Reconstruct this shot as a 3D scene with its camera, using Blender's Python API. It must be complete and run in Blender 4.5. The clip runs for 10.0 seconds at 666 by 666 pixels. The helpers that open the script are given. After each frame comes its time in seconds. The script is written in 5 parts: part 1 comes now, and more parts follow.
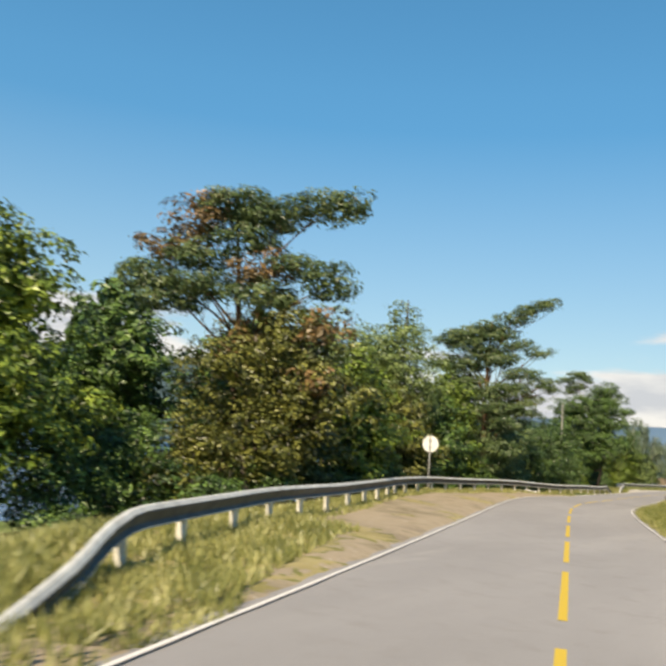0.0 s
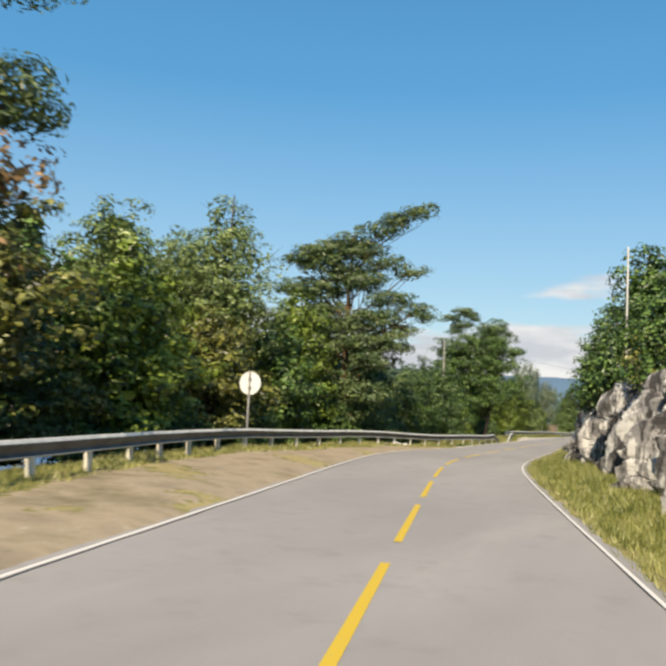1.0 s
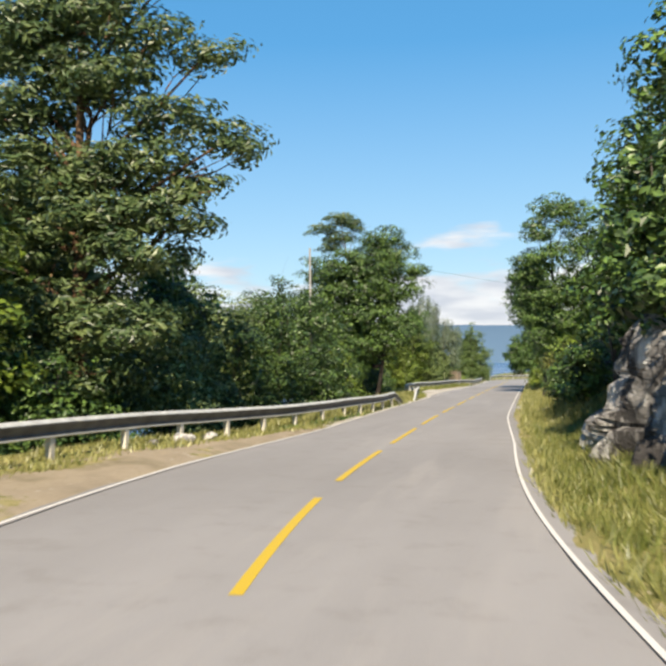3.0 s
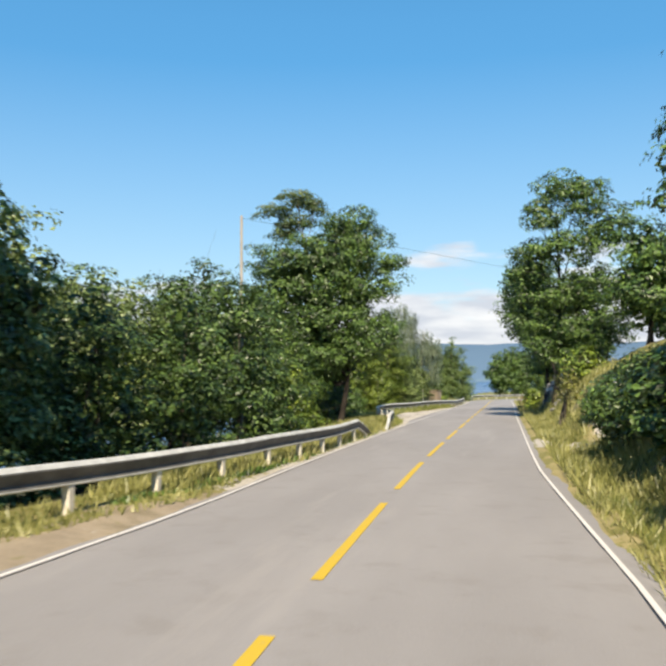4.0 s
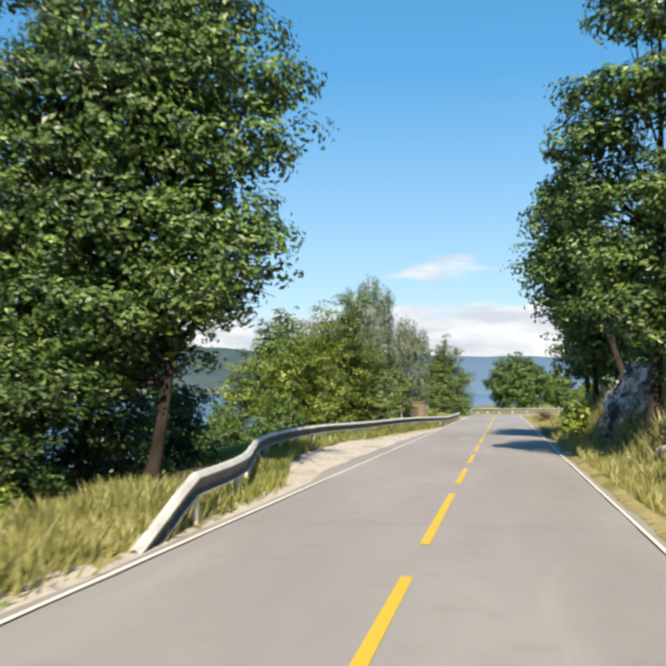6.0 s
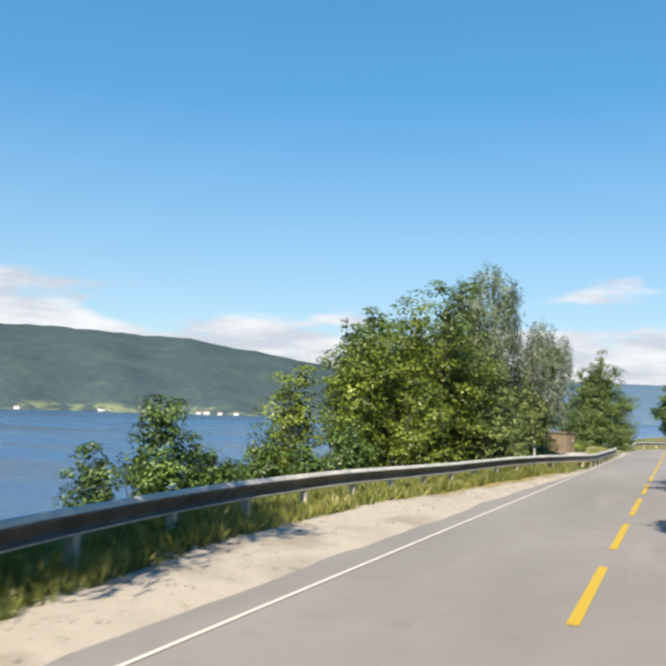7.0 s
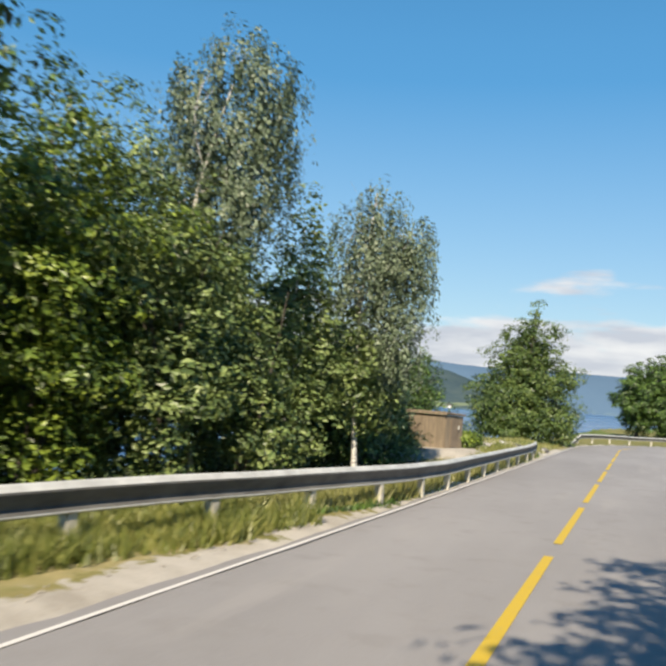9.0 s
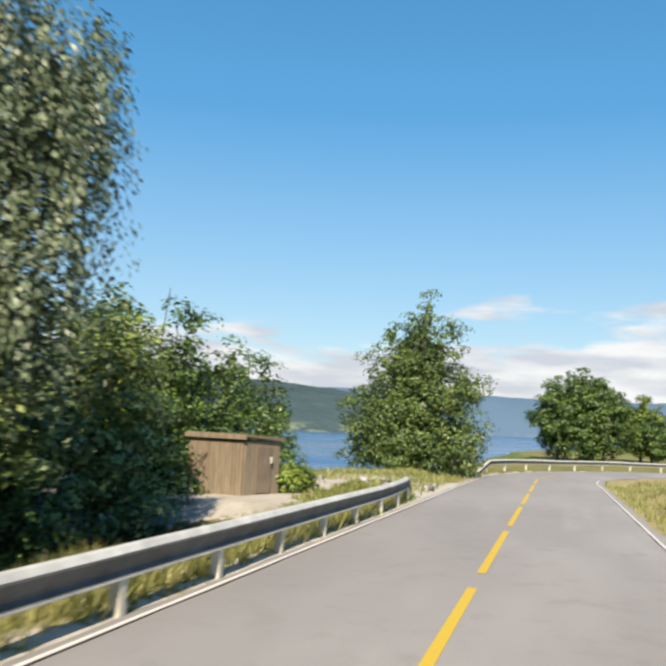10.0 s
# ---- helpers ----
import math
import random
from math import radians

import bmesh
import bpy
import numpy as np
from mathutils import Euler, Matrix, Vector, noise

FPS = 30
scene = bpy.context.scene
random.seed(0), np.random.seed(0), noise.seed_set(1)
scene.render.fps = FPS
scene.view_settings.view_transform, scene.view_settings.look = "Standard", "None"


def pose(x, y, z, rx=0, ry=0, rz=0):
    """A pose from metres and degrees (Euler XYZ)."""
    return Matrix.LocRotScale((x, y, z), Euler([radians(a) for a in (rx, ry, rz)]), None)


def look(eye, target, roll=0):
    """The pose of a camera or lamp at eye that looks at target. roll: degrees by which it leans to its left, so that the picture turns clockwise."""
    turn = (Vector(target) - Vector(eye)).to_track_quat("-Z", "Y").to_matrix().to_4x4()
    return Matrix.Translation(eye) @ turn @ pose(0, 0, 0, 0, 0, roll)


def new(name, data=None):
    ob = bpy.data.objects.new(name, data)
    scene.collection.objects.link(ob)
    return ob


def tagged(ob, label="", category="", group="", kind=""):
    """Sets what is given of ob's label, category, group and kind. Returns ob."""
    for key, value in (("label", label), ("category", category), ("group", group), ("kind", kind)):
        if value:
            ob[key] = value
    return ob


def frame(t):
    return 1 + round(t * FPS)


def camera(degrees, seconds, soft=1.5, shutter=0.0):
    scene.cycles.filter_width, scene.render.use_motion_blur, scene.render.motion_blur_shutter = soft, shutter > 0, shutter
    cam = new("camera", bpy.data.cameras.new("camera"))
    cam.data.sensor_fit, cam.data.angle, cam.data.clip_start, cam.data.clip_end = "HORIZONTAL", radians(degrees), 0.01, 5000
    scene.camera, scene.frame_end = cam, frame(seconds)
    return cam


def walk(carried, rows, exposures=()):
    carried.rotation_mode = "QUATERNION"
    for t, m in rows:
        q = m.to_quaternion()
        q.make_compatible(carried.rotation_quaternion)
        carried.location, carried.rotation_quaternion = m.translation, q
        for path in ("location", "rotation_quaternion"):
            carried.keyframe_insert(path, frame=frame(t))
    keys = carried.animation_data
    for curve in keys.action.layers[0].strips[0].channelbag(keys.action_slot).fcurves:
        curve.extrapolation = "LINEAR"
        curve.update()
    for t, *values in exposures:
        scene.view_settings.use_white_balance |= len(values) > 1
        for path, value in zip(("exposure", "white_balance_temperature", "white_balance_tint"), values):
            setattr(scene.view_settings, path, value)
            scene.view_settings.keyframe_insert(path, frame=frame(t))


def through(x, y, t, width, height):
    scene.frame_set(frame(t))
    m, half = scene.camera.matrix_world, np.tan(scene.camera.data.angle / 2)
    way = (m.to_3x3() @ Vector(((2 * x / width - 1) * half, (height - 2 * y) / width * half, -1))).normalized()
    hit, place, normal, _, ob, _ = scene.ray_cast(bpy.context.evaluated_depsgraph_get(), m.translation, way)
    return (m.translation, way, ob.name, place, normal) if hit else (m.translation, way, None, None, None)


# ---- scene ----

# ---------------------------------------------------------------- camera
ROWS = (
    (0, 8.372, -39.290, 2.410, 28.309, 7.315, 4.212),
    (0.5, 7.730, -34.218, 2.309, 23.346, 4.813, 3.612),
    (1, 6.828, -28.930, 2.132, 21.096, 4.716, 2.835),
    (1.5, 5.815, -23.330, 2.054, 17.397, 3.748, 1.586),
    (2, 4.862, -18.610, 1.923, 16.712, -2.197, -0.204),
    (2.5, 3.881, -14.047, 1.894, 13.797, -3.050, -1.271),
    (2.7, 3.531, -12.161, 1.877, 13.605, -0.628, -1.249),
    (3.8, 1.809, -1.875, 1.767, 11.887, 3.455, 0.100),
    (4, 1.774, 0.000, 1.738, 11.617, 3.141, -0.297),
    (4.5, 1.344, 5.019, 1.616, 10.341, 2.290, -0.492),
    (5, 1.147, 10.191, 1.586, 9.313, 2.487, -0.442),
    (5.5, 1.029, 15.369, 1.513, 9.502, 2.906, -0.085),
    (6, 0.936, 20.792, 1.411, 11.496, 3.868, 0.399),
    (6.2, 0.896, 22.984, 1.393, 12.142, 3.494, 0.624),
    (7.3, 0.926, 35.238, 1.305, 24.833, 5.621, 2.579),
    (7.5, 0.920, 37.322, 1.261, 24.818, 4.937, 2.923),
    (8, 0.944, 42.712, 1.220, 22.395, 5.202, 3.278),
    (8.5, 0.916, 47.928, 1.099, 21.099, 4.645, 3.872),
    (9, 0.977, 52.942, 1.004, 20.309, 4.016, 4.218),
    (9.5, 1.045, 58.158, 0.940, 17.866, 5.046, 3.532),
    (10, 0.985, 63.679, 0.885, 15.257, 6.286, 2.624),
)


PLAN = 1.25                   # the plan below is drawn at 4:5; all of it is brought to true size at the end


def view(x, y, z, yaw, pitch, roll):
    a, b = radians(yaw), radians(pitch)
    ahead = Vector((-math.sin(a) * math.cos(b), math.cos(a) * math.cos(b), math.sin(b)))
    eye = Vector((x, y, z)) * PLAN
    return look(eye, eye + ahead, roll)


cam = camera(43.58, 10.0, soft=3.1, shutter=0.2)
walk(cam, [(r[0], view(*r[1:])) for r in ROWS], [(0, 0.54, 8900, 11), (0.5, 0.38, 8600, 11), (1.0, 0.50, 8500, 11), (2.0, 0.46, 8200, 11), (2.5, 0.62, 8050, 11), (4.2, 0.68, 8100, 11), (6, 0.72, 8150, 11), (7.5, 0.52, 7950, 11), (8.3, 0.43, 7950, 11), (10, 0.59, 8200, 11)])

# ---------------------------------------------------------------- light
SUN_EL, SUN_AZ = 42.0, 171.0      # degrees; azimuth from +y, clockwise
world = bpy.data.worlds.new("sky")
scene.world = world
world.use_nodes = True
wn, wl = world.node_tree.nodes, world.node_tree.links
wn.clear()
w_out = wn.new("ShaderNodeOutputWorld")
w_bg = wn.new("ShaderNodeBackground")
w_sky = wn.new("ShaderNodeTexSky")
w_sky.sky_type = "NISHITA"
w_sky.sun_disc = False
w_sky.sun_elevation, w_sky.sun_rotation = radians(SUN_EL), radians(SUN_AZ)
w_sky.air_density, w_sky.dust_density, w_sky.ozone_density = 1.0, 0.15, 2.0
w_bg.inputs["Strength"].default_value = 0.123
# low bands of cloud over the far hills
w_tc = wn.new("ShaderNodeTexCoord")
w_sep = wn.new("ShaderNodeSeparateXYZ")
w_map = wn.new("ShaderNodeMapping")
w_map.inputs["Scale"].default_value = (2.6, 2.6, 12.0)
w_no = wn.new("ShaderNodeTexNoise")
w_no.inputs["Scale"].default_value, w_no.inputs["Detail"].default_value = 1.9, 8.0
w_no.inputs["Roughness"].default_value = 0.52
w_band = wn.new("ShaderNodeMapRange")       # more cloud towards the hills, none high up
w_band.inputs["From Min"].default_value, w_band.inputs["From Max"].default_value = 0.03, 0.185
w_band.inputs["To Min"].default_value, w_band.inputs["To Max"].default_value = 0.30, -0.235
w_mul = wn.new("ShaderNodeMath")
w_mul.operation = "ADD"
w_ramp = wn.new("ShaderNodeMapRange")
w_ramp.inputs["From Min"].default_value, w_ramp.inputs["From Max"].default_value = 0.47, 0.60
w_ramp.interpolation_type = "SMOOTHSTEP"
w_mul2 = wn.new("ShaderNodeMath")
w_mul2.operation = "MULTIPLY"
w_mul2.inputs[1].default_value = 0.92
w_mix = wn.new("ShaderNodeMix")
w_mix.data_type = "RGBA"
w_no2 = wn.new("ShaderNodeTexNoise")
w_no2.inputs["Scale"].default_value, w_no2.inputs["Detail"].default_value = 3.4, 6.0
w_sh = wn.new("ShaderNodeMapRange")
w_sh.inputs["From Min"].default_value, w_sh.inputs["From Max"].default_value = 0.40, 0.62
w_tone = wn.new("ShaderNodeMix")
w_tone.data_type = "RGBA"
w_tone.inputs["A"].default_value, w_tone.inputs["B"].default_value = (3.1, 3.7, 4.9, 1), (4.7, 5.3, 6.3, 1)
wl.new(w_map.outputs[0], w_no2.inputs["Vector"])
wl.new(w_no2.outputs["Fac"], w_sh.inputs["Value"])
wl.new(w_sh.outputs[0], w_tone.inputs["Factor"])
wl.new(w_tone.outputs["Result"], w_mix.inputs["B"])
wl.new(w_tc.outputs["Generated"], w_map.inputs["Vector"])
wl.new(w_tc.outputs["Generated"], w_sep.inputs[0])
wl.new(w_map.outputs[0], w_no.inputs["Vector"])
wl.new(w_no.outputs["Fac"], w_mul.inputs[0])
wl.new(w_sep.outputs["Z"], w_band.inputs["Value"])
wl.new(w_band.outputs[0], w_mul.inputs[1])
wl.new(w_mul.outputs[0], w_ramp.inputs["Value"])
wl.new(w_ramp.outputs[0], w_mul2.inputs[0])
wl.new(w_mul2.outputs[0], w_mix.inputs["Factor"])
w_hue = wn.new("ShaderNodeHueSaturation")
w_hue.inputs["Saturation"].default_value = 1.43
wl.new(w_sky.outputs[0], w_hue.inputs["Color"])
w_even = wn.new("ShaderNodeMix")          # thin summer haze evens the blue out
w_even.data_type = "RGBA"
w_even.inputs["Factor"].default_value = 0.5
wl.new(w_hue.outputs[0], w_even.inputs["A"])
w_high = wn.new("ShaderNodeMapRange")       # deep blue overhead
w_high.inputs["From Min"].default_value, w_high.inputs["From Max"].default_value = 0.4, 0.9
w_zen = wn.new("ShaderNodeMix")
w_zen.data_type = "RGBA"
w_zen.inputs["A"].default_value, w_zen.inputs["B"].default_value = (0.56, 2.46, 5.3, 1), (0.17, 0.85, 2.2, 1)
wl.new(w_sep.outputs["Z"], w_high.inputs["Value"])
wl.new(w_high.outputs[0], w_zen.inputs["Factor"])
wl.new(w_zen.outputs["Result"], w_even.inputs["B"])
w_low = wn.new("ShaderNodeMapRange")        # pale haze towards the hills
w_low.inputs["From Min"].default_value, w_low.inputs["From Max"].default_value = 0.36, 0.04
w_low.inputs["To Max"].default_value = 0.55
w_haze = wn.new("ShaderNodeMix")
w_haze.data_type = "RGBA"
w_haze.inputs["B"].default_value = (2.7, 4.0, 5.5, 1)
wl.new(w_sep.outputs["Z"], w_low.inputs["Value"])
wl.new(w_low.outputs[0], w_haze.inputs["Factor"])
wl.new(w_even.outputs["Result"], w_haze.inputs["A"])
wl.new(w_haze.outputs["Result"], w_mix.inputs["A"])
wl.new(w_mix.outputs["Result"], w_bg.inputs["Color"])
wl.new(w_bg.outputs[0], w_out.inputs[0])

sun = new("sun", bpy.data.lights.new("sun", "SUN"))
sun.data.energy, sun.data.angle, sun.data.color = 4.9, radians(0.53), (1.0, 0.95, 0.86)
_az, _el = radians(SUN_AZ), radians(SUN_EL)
sun_from = Vector((math.sin(_az) * math.cos(_el), math.cos(_az) * math.cos(_el), math.sin(_el)))
sun.matrix_world = look(sun_from * 200, (0, 0, 0))


# ---------------------------------------------------------------- materials
class Nodes:
    """A small wrapper to write node materials briefly."""

    def __init__(self, name):
        self.mat = bpy.data.materials.new(name)
        self.mat.use_nodes = True
        self.nt = self.mat.node_tree
        self.nt.nodes.clear()
        self.out = self.nt.nodes.new("ShaderNodeOutputMaterial")
        self.pos = self.add("ShaderNodeNewGeometry").outputs["Position"]

    def add(self, kind, **props):
        n = self.nt.nodes.new(kind)
        for k, v in props.items():
            setattr(n, k, v)
        return n

    def link(self, a, b):
        self.nt.links.new(a, b)

    def put(self, socket, value):
        if hasattr(value, "is_linked"):
            self.link(value, socket)
        else:
            socket.default_value = value

    def noise(self, scale, detail=4.0, rough=0.55, stretch=(1, 1, 1), vector=None):
        m = self.add("ShaderNodeMapping")
        m.inputs["Scale"].default_value = stretch
        self.link(vector or self.pos, m.inputs["Vector"])
        n = self.add("ShaderNodeTexNoise")
        n.inputs["Scale"].default_value = scale
        n.inputs["Detail"].default_value, n.inputs["Roughness"].default_value = detail, rough
        self.link(m.outputs[0], n.inputs["Vector"])
        return n.outputs["Fac"]

    def step(self, value, lo, hi, to=(0.0, 1.0)):
        m = self.add("ShaderNodeMapRange")
        m.interpolation_type = "SMOOTHSTEP"
        m.inputs["From Min"].default_value, m.inputs["From Max"].default_value = lo, hi
        m.inputs["To Min"].default_value, m.inputs["To Max"].default_value = to
        self.put(m.inputs["Value"], value)
        return m.outputs[0]

    def mix(self, fac, a, b):
        m = self.add("ShaderNodeMix", data_type="RGBA")
        self.put(m.inputs["Factor"], fac)
        for s, v in (("A", a), ("B", b)):
            self.put(m.inputs[s], (*v, 1) if isinstance(v, tuple) and len(v) == 3 else v)
        return m.outputs["Result"]

    def ramp(self, fac, *stops):
        r = self.add("ShaderNodeValToRGB")
        el = r.color_ramp.elements
        while len(el) < len(stops):
            el.new(0.5)
        for e, (p, c) in zip(el, stops):
            e.position, e.color = p, (*c, 1)
        self.put(r.inputs["Fac"], fac)
        return r.outputs["Color"]

    def bump(self, height, strength, distance=0.02):
        b = self.add("ShaderNodeBump")
        b.inputs["Strength"].default_value, b.inputs["Distance"].default_value = strength, distance
        self.link(height, b.inputs["Height"])
        return b.outputs["Normal"]

    def surface(self, colour, rough=0.8, metal=0.0, normal=None, spec=0.4):
        p = self.add("ShaderNodeBsdfPrincipled")
        self.put(p.inputs["Base Color"], (*colour, 1) if isinstance(colour, tuple) else colour)
        self.put(p.inputs["Roughness"], rough)
        self.put(p.inputs["Metallic"], metal)
        p.inputs["Specular IOR Level"].default_value = spec
        if normal is not None:
            self.link(normal, p.inputs["Normal"])
        self.link(p.outputs[0], self.out.inputs["Surface"])
        return p


def island(n):
    return n.add("ShaderNodeNewGeometry").outputs["Random Per Island"]


def make_asphalt():
    n = Nodes("asphalt")
    grain = n.noise(90, 3)
    wide = n.noise(0.35, 4, 0.6, (1.0, 0.25, 1))
    patch = n.noise(1.8, 5, 0.6)
    c = n.ramp(wide, (0.3, (0.213, 0.206, 0.207)), (0.5, (0.251, 0.243, 0.244)), (0.7, (0.298, 0.289, 0.290)))
    c = n.mix(n.step(patch, 0.52, 0.72, (0, 0.5)), c, (0.20, 0.188, 0.18))
    c = n.mix(n.step(n.noise(0.9, 5, 0.65, (1.0, 0.12, 1)), 0.56, 0.7, (0, 0.45)), c, (0.335, 0.318, 0.308))
    c = n.mix(n.step(grain, 0.35, 0.7, (0.0, 0.35)), c, (0.372, 0.355, 0.345))
    n.surface(c, 0.82, normal=n.bump(grain, 0.35, 0.006), spec=0.3)
    return n.mat


def make_paint(name, colour, worn):
    n = Nodes(name)
    w = n.noise(14, 5, 0.65)
    fine = n.noise(80, 3)
    c = n.mix(n.step(w, 0.55, 0.75, (0, 0.5)), colour, worn)
    c = n.mix(n.step(fine, 0.5, 0.8, (0, 0.25)), c, worn)
    n.surface(c, 0.65, normal=n.bump(fine, 0.2, 0.004))
    return n.mat


SOILS = dict(
    turf=((0.11, 0.13, 0.035), (0.20, 0.19, 0.065), (0.27, 0.23, 0.10)),
    # Forest litter, its tone taken near black for the shade under trees.
    shaded_floor=((0.025, 0.032, 0.012), (0.05, 0.05, 0.022), (0.03, 0.036, 0.014)),
    meadow=((0.09, 0.14, 0.03), (0.14, 0.18, 0.05), (0.07, 0.11, 0.03)),
    dry=((0.28, 0.235, 0.11), (0.36, 0.305, 0.15), (0.22, 0.205, 0.08)),
    sand=((0.25, 0.205, 0.15), (0.36, 0.295, 0.215), (0.19, 0.16, 0.10)),
    gravel=((0.41, 0.38, 0.335), (0.50, 0.465, 0.41), (0.34, 0.31, 0.265)),
)


def make_ground():
    """One soil shader; two mesh attributes say where each soil lies, and noise frays their edges."""
    n = Nodes("ground_soil")
    big = n.noise(0.6, 5, 0.6)
    mid = n.noise(4.5, 5, 0.65)
    fine = n.noise(38, 4, 0.6)
    fray = n.step(mid, 0.25, 0.75, (-0.55, 0.55))
    masks = {}
    for attr, names in (("soil_a", ("gravel", "sand", "dry")), ("soil_b", ("shaded_floor", "meadow", None))):
        a = n.add("ShaderNodeAttribute", attribute_name=attr)
        q = n.add("ShaderNodeSeparateColor")
        n.link(a.outputs["Color"], q.inputs[0])
        for k, name in enumerate(names):
            if name:
                m = n.add("ShaderNodeMath", operation="ADD")
                n.link(q.outputs[k], m.inputs[0])
                n.link(fray, m.inputs[1])
                masks[name] = n.step(m.outputs[0], 0.35, 0.65)

    def soil(name):
        a, b, c = SOILS[name]
        x = n.ramp(big, (0.32, a), (0.5, b), (0.68, c))
        x = n.mix(n.step(mid, 0.5, 0.72, (0, 0.5)), x, b)
        return n.mix(n.step(fine, 0.54, 0.7, (0, 0.5)), x, tuple(v * 0.5 for v in a))
    c = soil("turf")
    for name in ("meadow", "shaded_floor", "dry", "sand", "gravel"):
        c = n.mix(masks[name], c, soil(name))
    h = n.add("ShaderNodeMath", operation="ADD")
    n.link(mid, h.inputs[0])
    n.link(fine, h.inputs[1])
    n.surface(c, 0.92, normal=n.bump(h.outputs[0], 0.5, 0.04), spec=0.2)
    return n.mat


def make_leaf(name, lo, mid, hi, through=0.07):
    n = Nodes(name)
    r = island(n)
    big = n.noise(0.9, 3, 0.6)
    m = n.add("ShaderNodeMath", operation="ADD")
    n.link(n.step(r, 0.0, 1.0, (0.2, 0.8)), m.inputs[0])
    n.link(n.step(big, 0.3, 0.7, (-0.25, 0.25)), m.inputs[1])
    c = n.ramp(m.outputs[0], (0.08, lo), (0.5, mid), (0.95, hi))
    p = n.add("ShaderNodeBsdfPrincipled")
    n.link(c, p.inputs["Base Color"])
    p.inputs["Roughness"].default_value = 0.43
    p.inputs["Specular IOR Level"].default_value = 0.5
    t = n.add("ShaderNodeBsdfTranslucent")
    n.link(n.mix(0.5, c, (hi[0] * 1.5, hi[1] * 1.5, hi[2])), t.inputs["Color"])
    s = n.add("ShaderNodeMixShader")
    s.inputs["Fac"].default_value = through
    n.link(p.outputs[0], s.inputs[1])
    n.link(t.outputs[0], s.inputs[2])
    n.link(s.outputs[0], n.out.inputs["Surface"])
    return n.mat


def make_bark(name, a, b, scale=6.0, spots=None):
    n = Nodes(name)
    v = n.noise(scale, 5, 0.65, (1, 1, 0.25))
    c = n.ramp(v, (0.35, a), (0.65, b))
    if spots:
        c = n.mix(n.step(n.noise(5, 4, 0.6, (0.6, 0.6, 3.5)), 0.58, 0.66), c, spots)
    n.surface(c, 0.9, normal=n.bump(v, 0.6, 0.03), spec=0.2)
    return n.mat


def make_rock():
    n = Nodes("rock")
    big = n.noise(0.8, 6, 0.65)
    streak = n.noise(1.6, 6, 0.65, (1.2, 1.2, 0.35))
    fine = n.noise(22, 5, 0.65)
    crack = n.add("ShaderNodeTexVoronoi", feature="DISTANCE_TO_EDGE")
    crack.inputs["Scale"].default_value = 0.55
    wob = n.noise(2.5, 3)
    add = n.add("ShaderNodeVectorMath", operation="ADD")
    n.link(n.pos, add.inputs[0])
    n.link(wob, add.inputs[1])
    n.link(add.outputs[0], crack.inputs["Vector"])
    c = n.ramp(big, (0.3, (0.085, 0.083, 0.082)), (0.5, (0.225, 0.22, 0.216)), (0.7, (0.42, 0.41, 0.40)))
    c = n.mix(n.step(streak, 0.52, 0.57, (0, 0.85)), c, (0.62, 0.61, 0.58))
    # Near-black streaks put the shade of the clefts into the rock colour.
    c = n.mix(n.step(streak, 0.478, 0.44, (0, 0.9)), c, (0.035, 0.033, 0.034))
    c = n.mix(n.step(crack.outputs["Distance"], 0.035, 0.0, (0, 0.6)), c, (0.025, 0.025, 0.025))
    c = n.mix(n.step(fine, 0.55, 0.75, (0, 0.4)), c, (0.2, 0.2, 0.18))
    c = n.mix(n.step(n.noise(2.2, 5, 0.65), 0.6, 0.7, (0, 0.5)), c, (0.12, 0.12, 0.06))
    h = n.add("ShaderNodeMath", operation="ADD")
    n.link(fine, h.inputs[0])
    n.link(streak, h.inputs[1])
    n.surface(c, 0.88, normal=n.bump(h.outputs[0], 0.7, 0.08), spec=0.25)
    return n.mat


def make_plain(name, colour, rough=0.6, metal=0.0, vary=0.25, scale=6.0, stretch=(1, 1, 1)):
    n = Nodes(name)
    v = n.noise(scale, 5, 0.6, stretch)
    f = n.noise(scale * 9, 3, 0.6, stretch)
    dark = tuple(x * (1 - vary) for x in colour)
    lite = tuple(min(1, x * (1 + vary)) for x in colour)
    c = n.ramp(v, (0.3, dark), (0.7, lite))
    c = n.mix(n.step(f, 0.5, 0.8, (0, 0.3)), c, tuple(x * 0.6 for x in colour))
    n.surface(c, rough, metal, n.bump(f, 0.25, 0.006))
    return n.mat


def make_water():
    n = Nodes("lake_water")
    w = n.noise(0.35, 5, 0.6, (0.35, 1.0, 1))
    big = n.noise(0.012, 4, 0.55, (0.35, 1.6, 1))
    c = n.ramp(big, (0.35, (0.012, 0.06, 0.17)), (0.65, (0.03, 0.10, 0.23)))
    n.surface(c, n.step(big, 0.35, 0.7, (0.14, 0.34)), 0.0, n.bump(w, 0.5, 0.4), 0.5)
    return n.mat


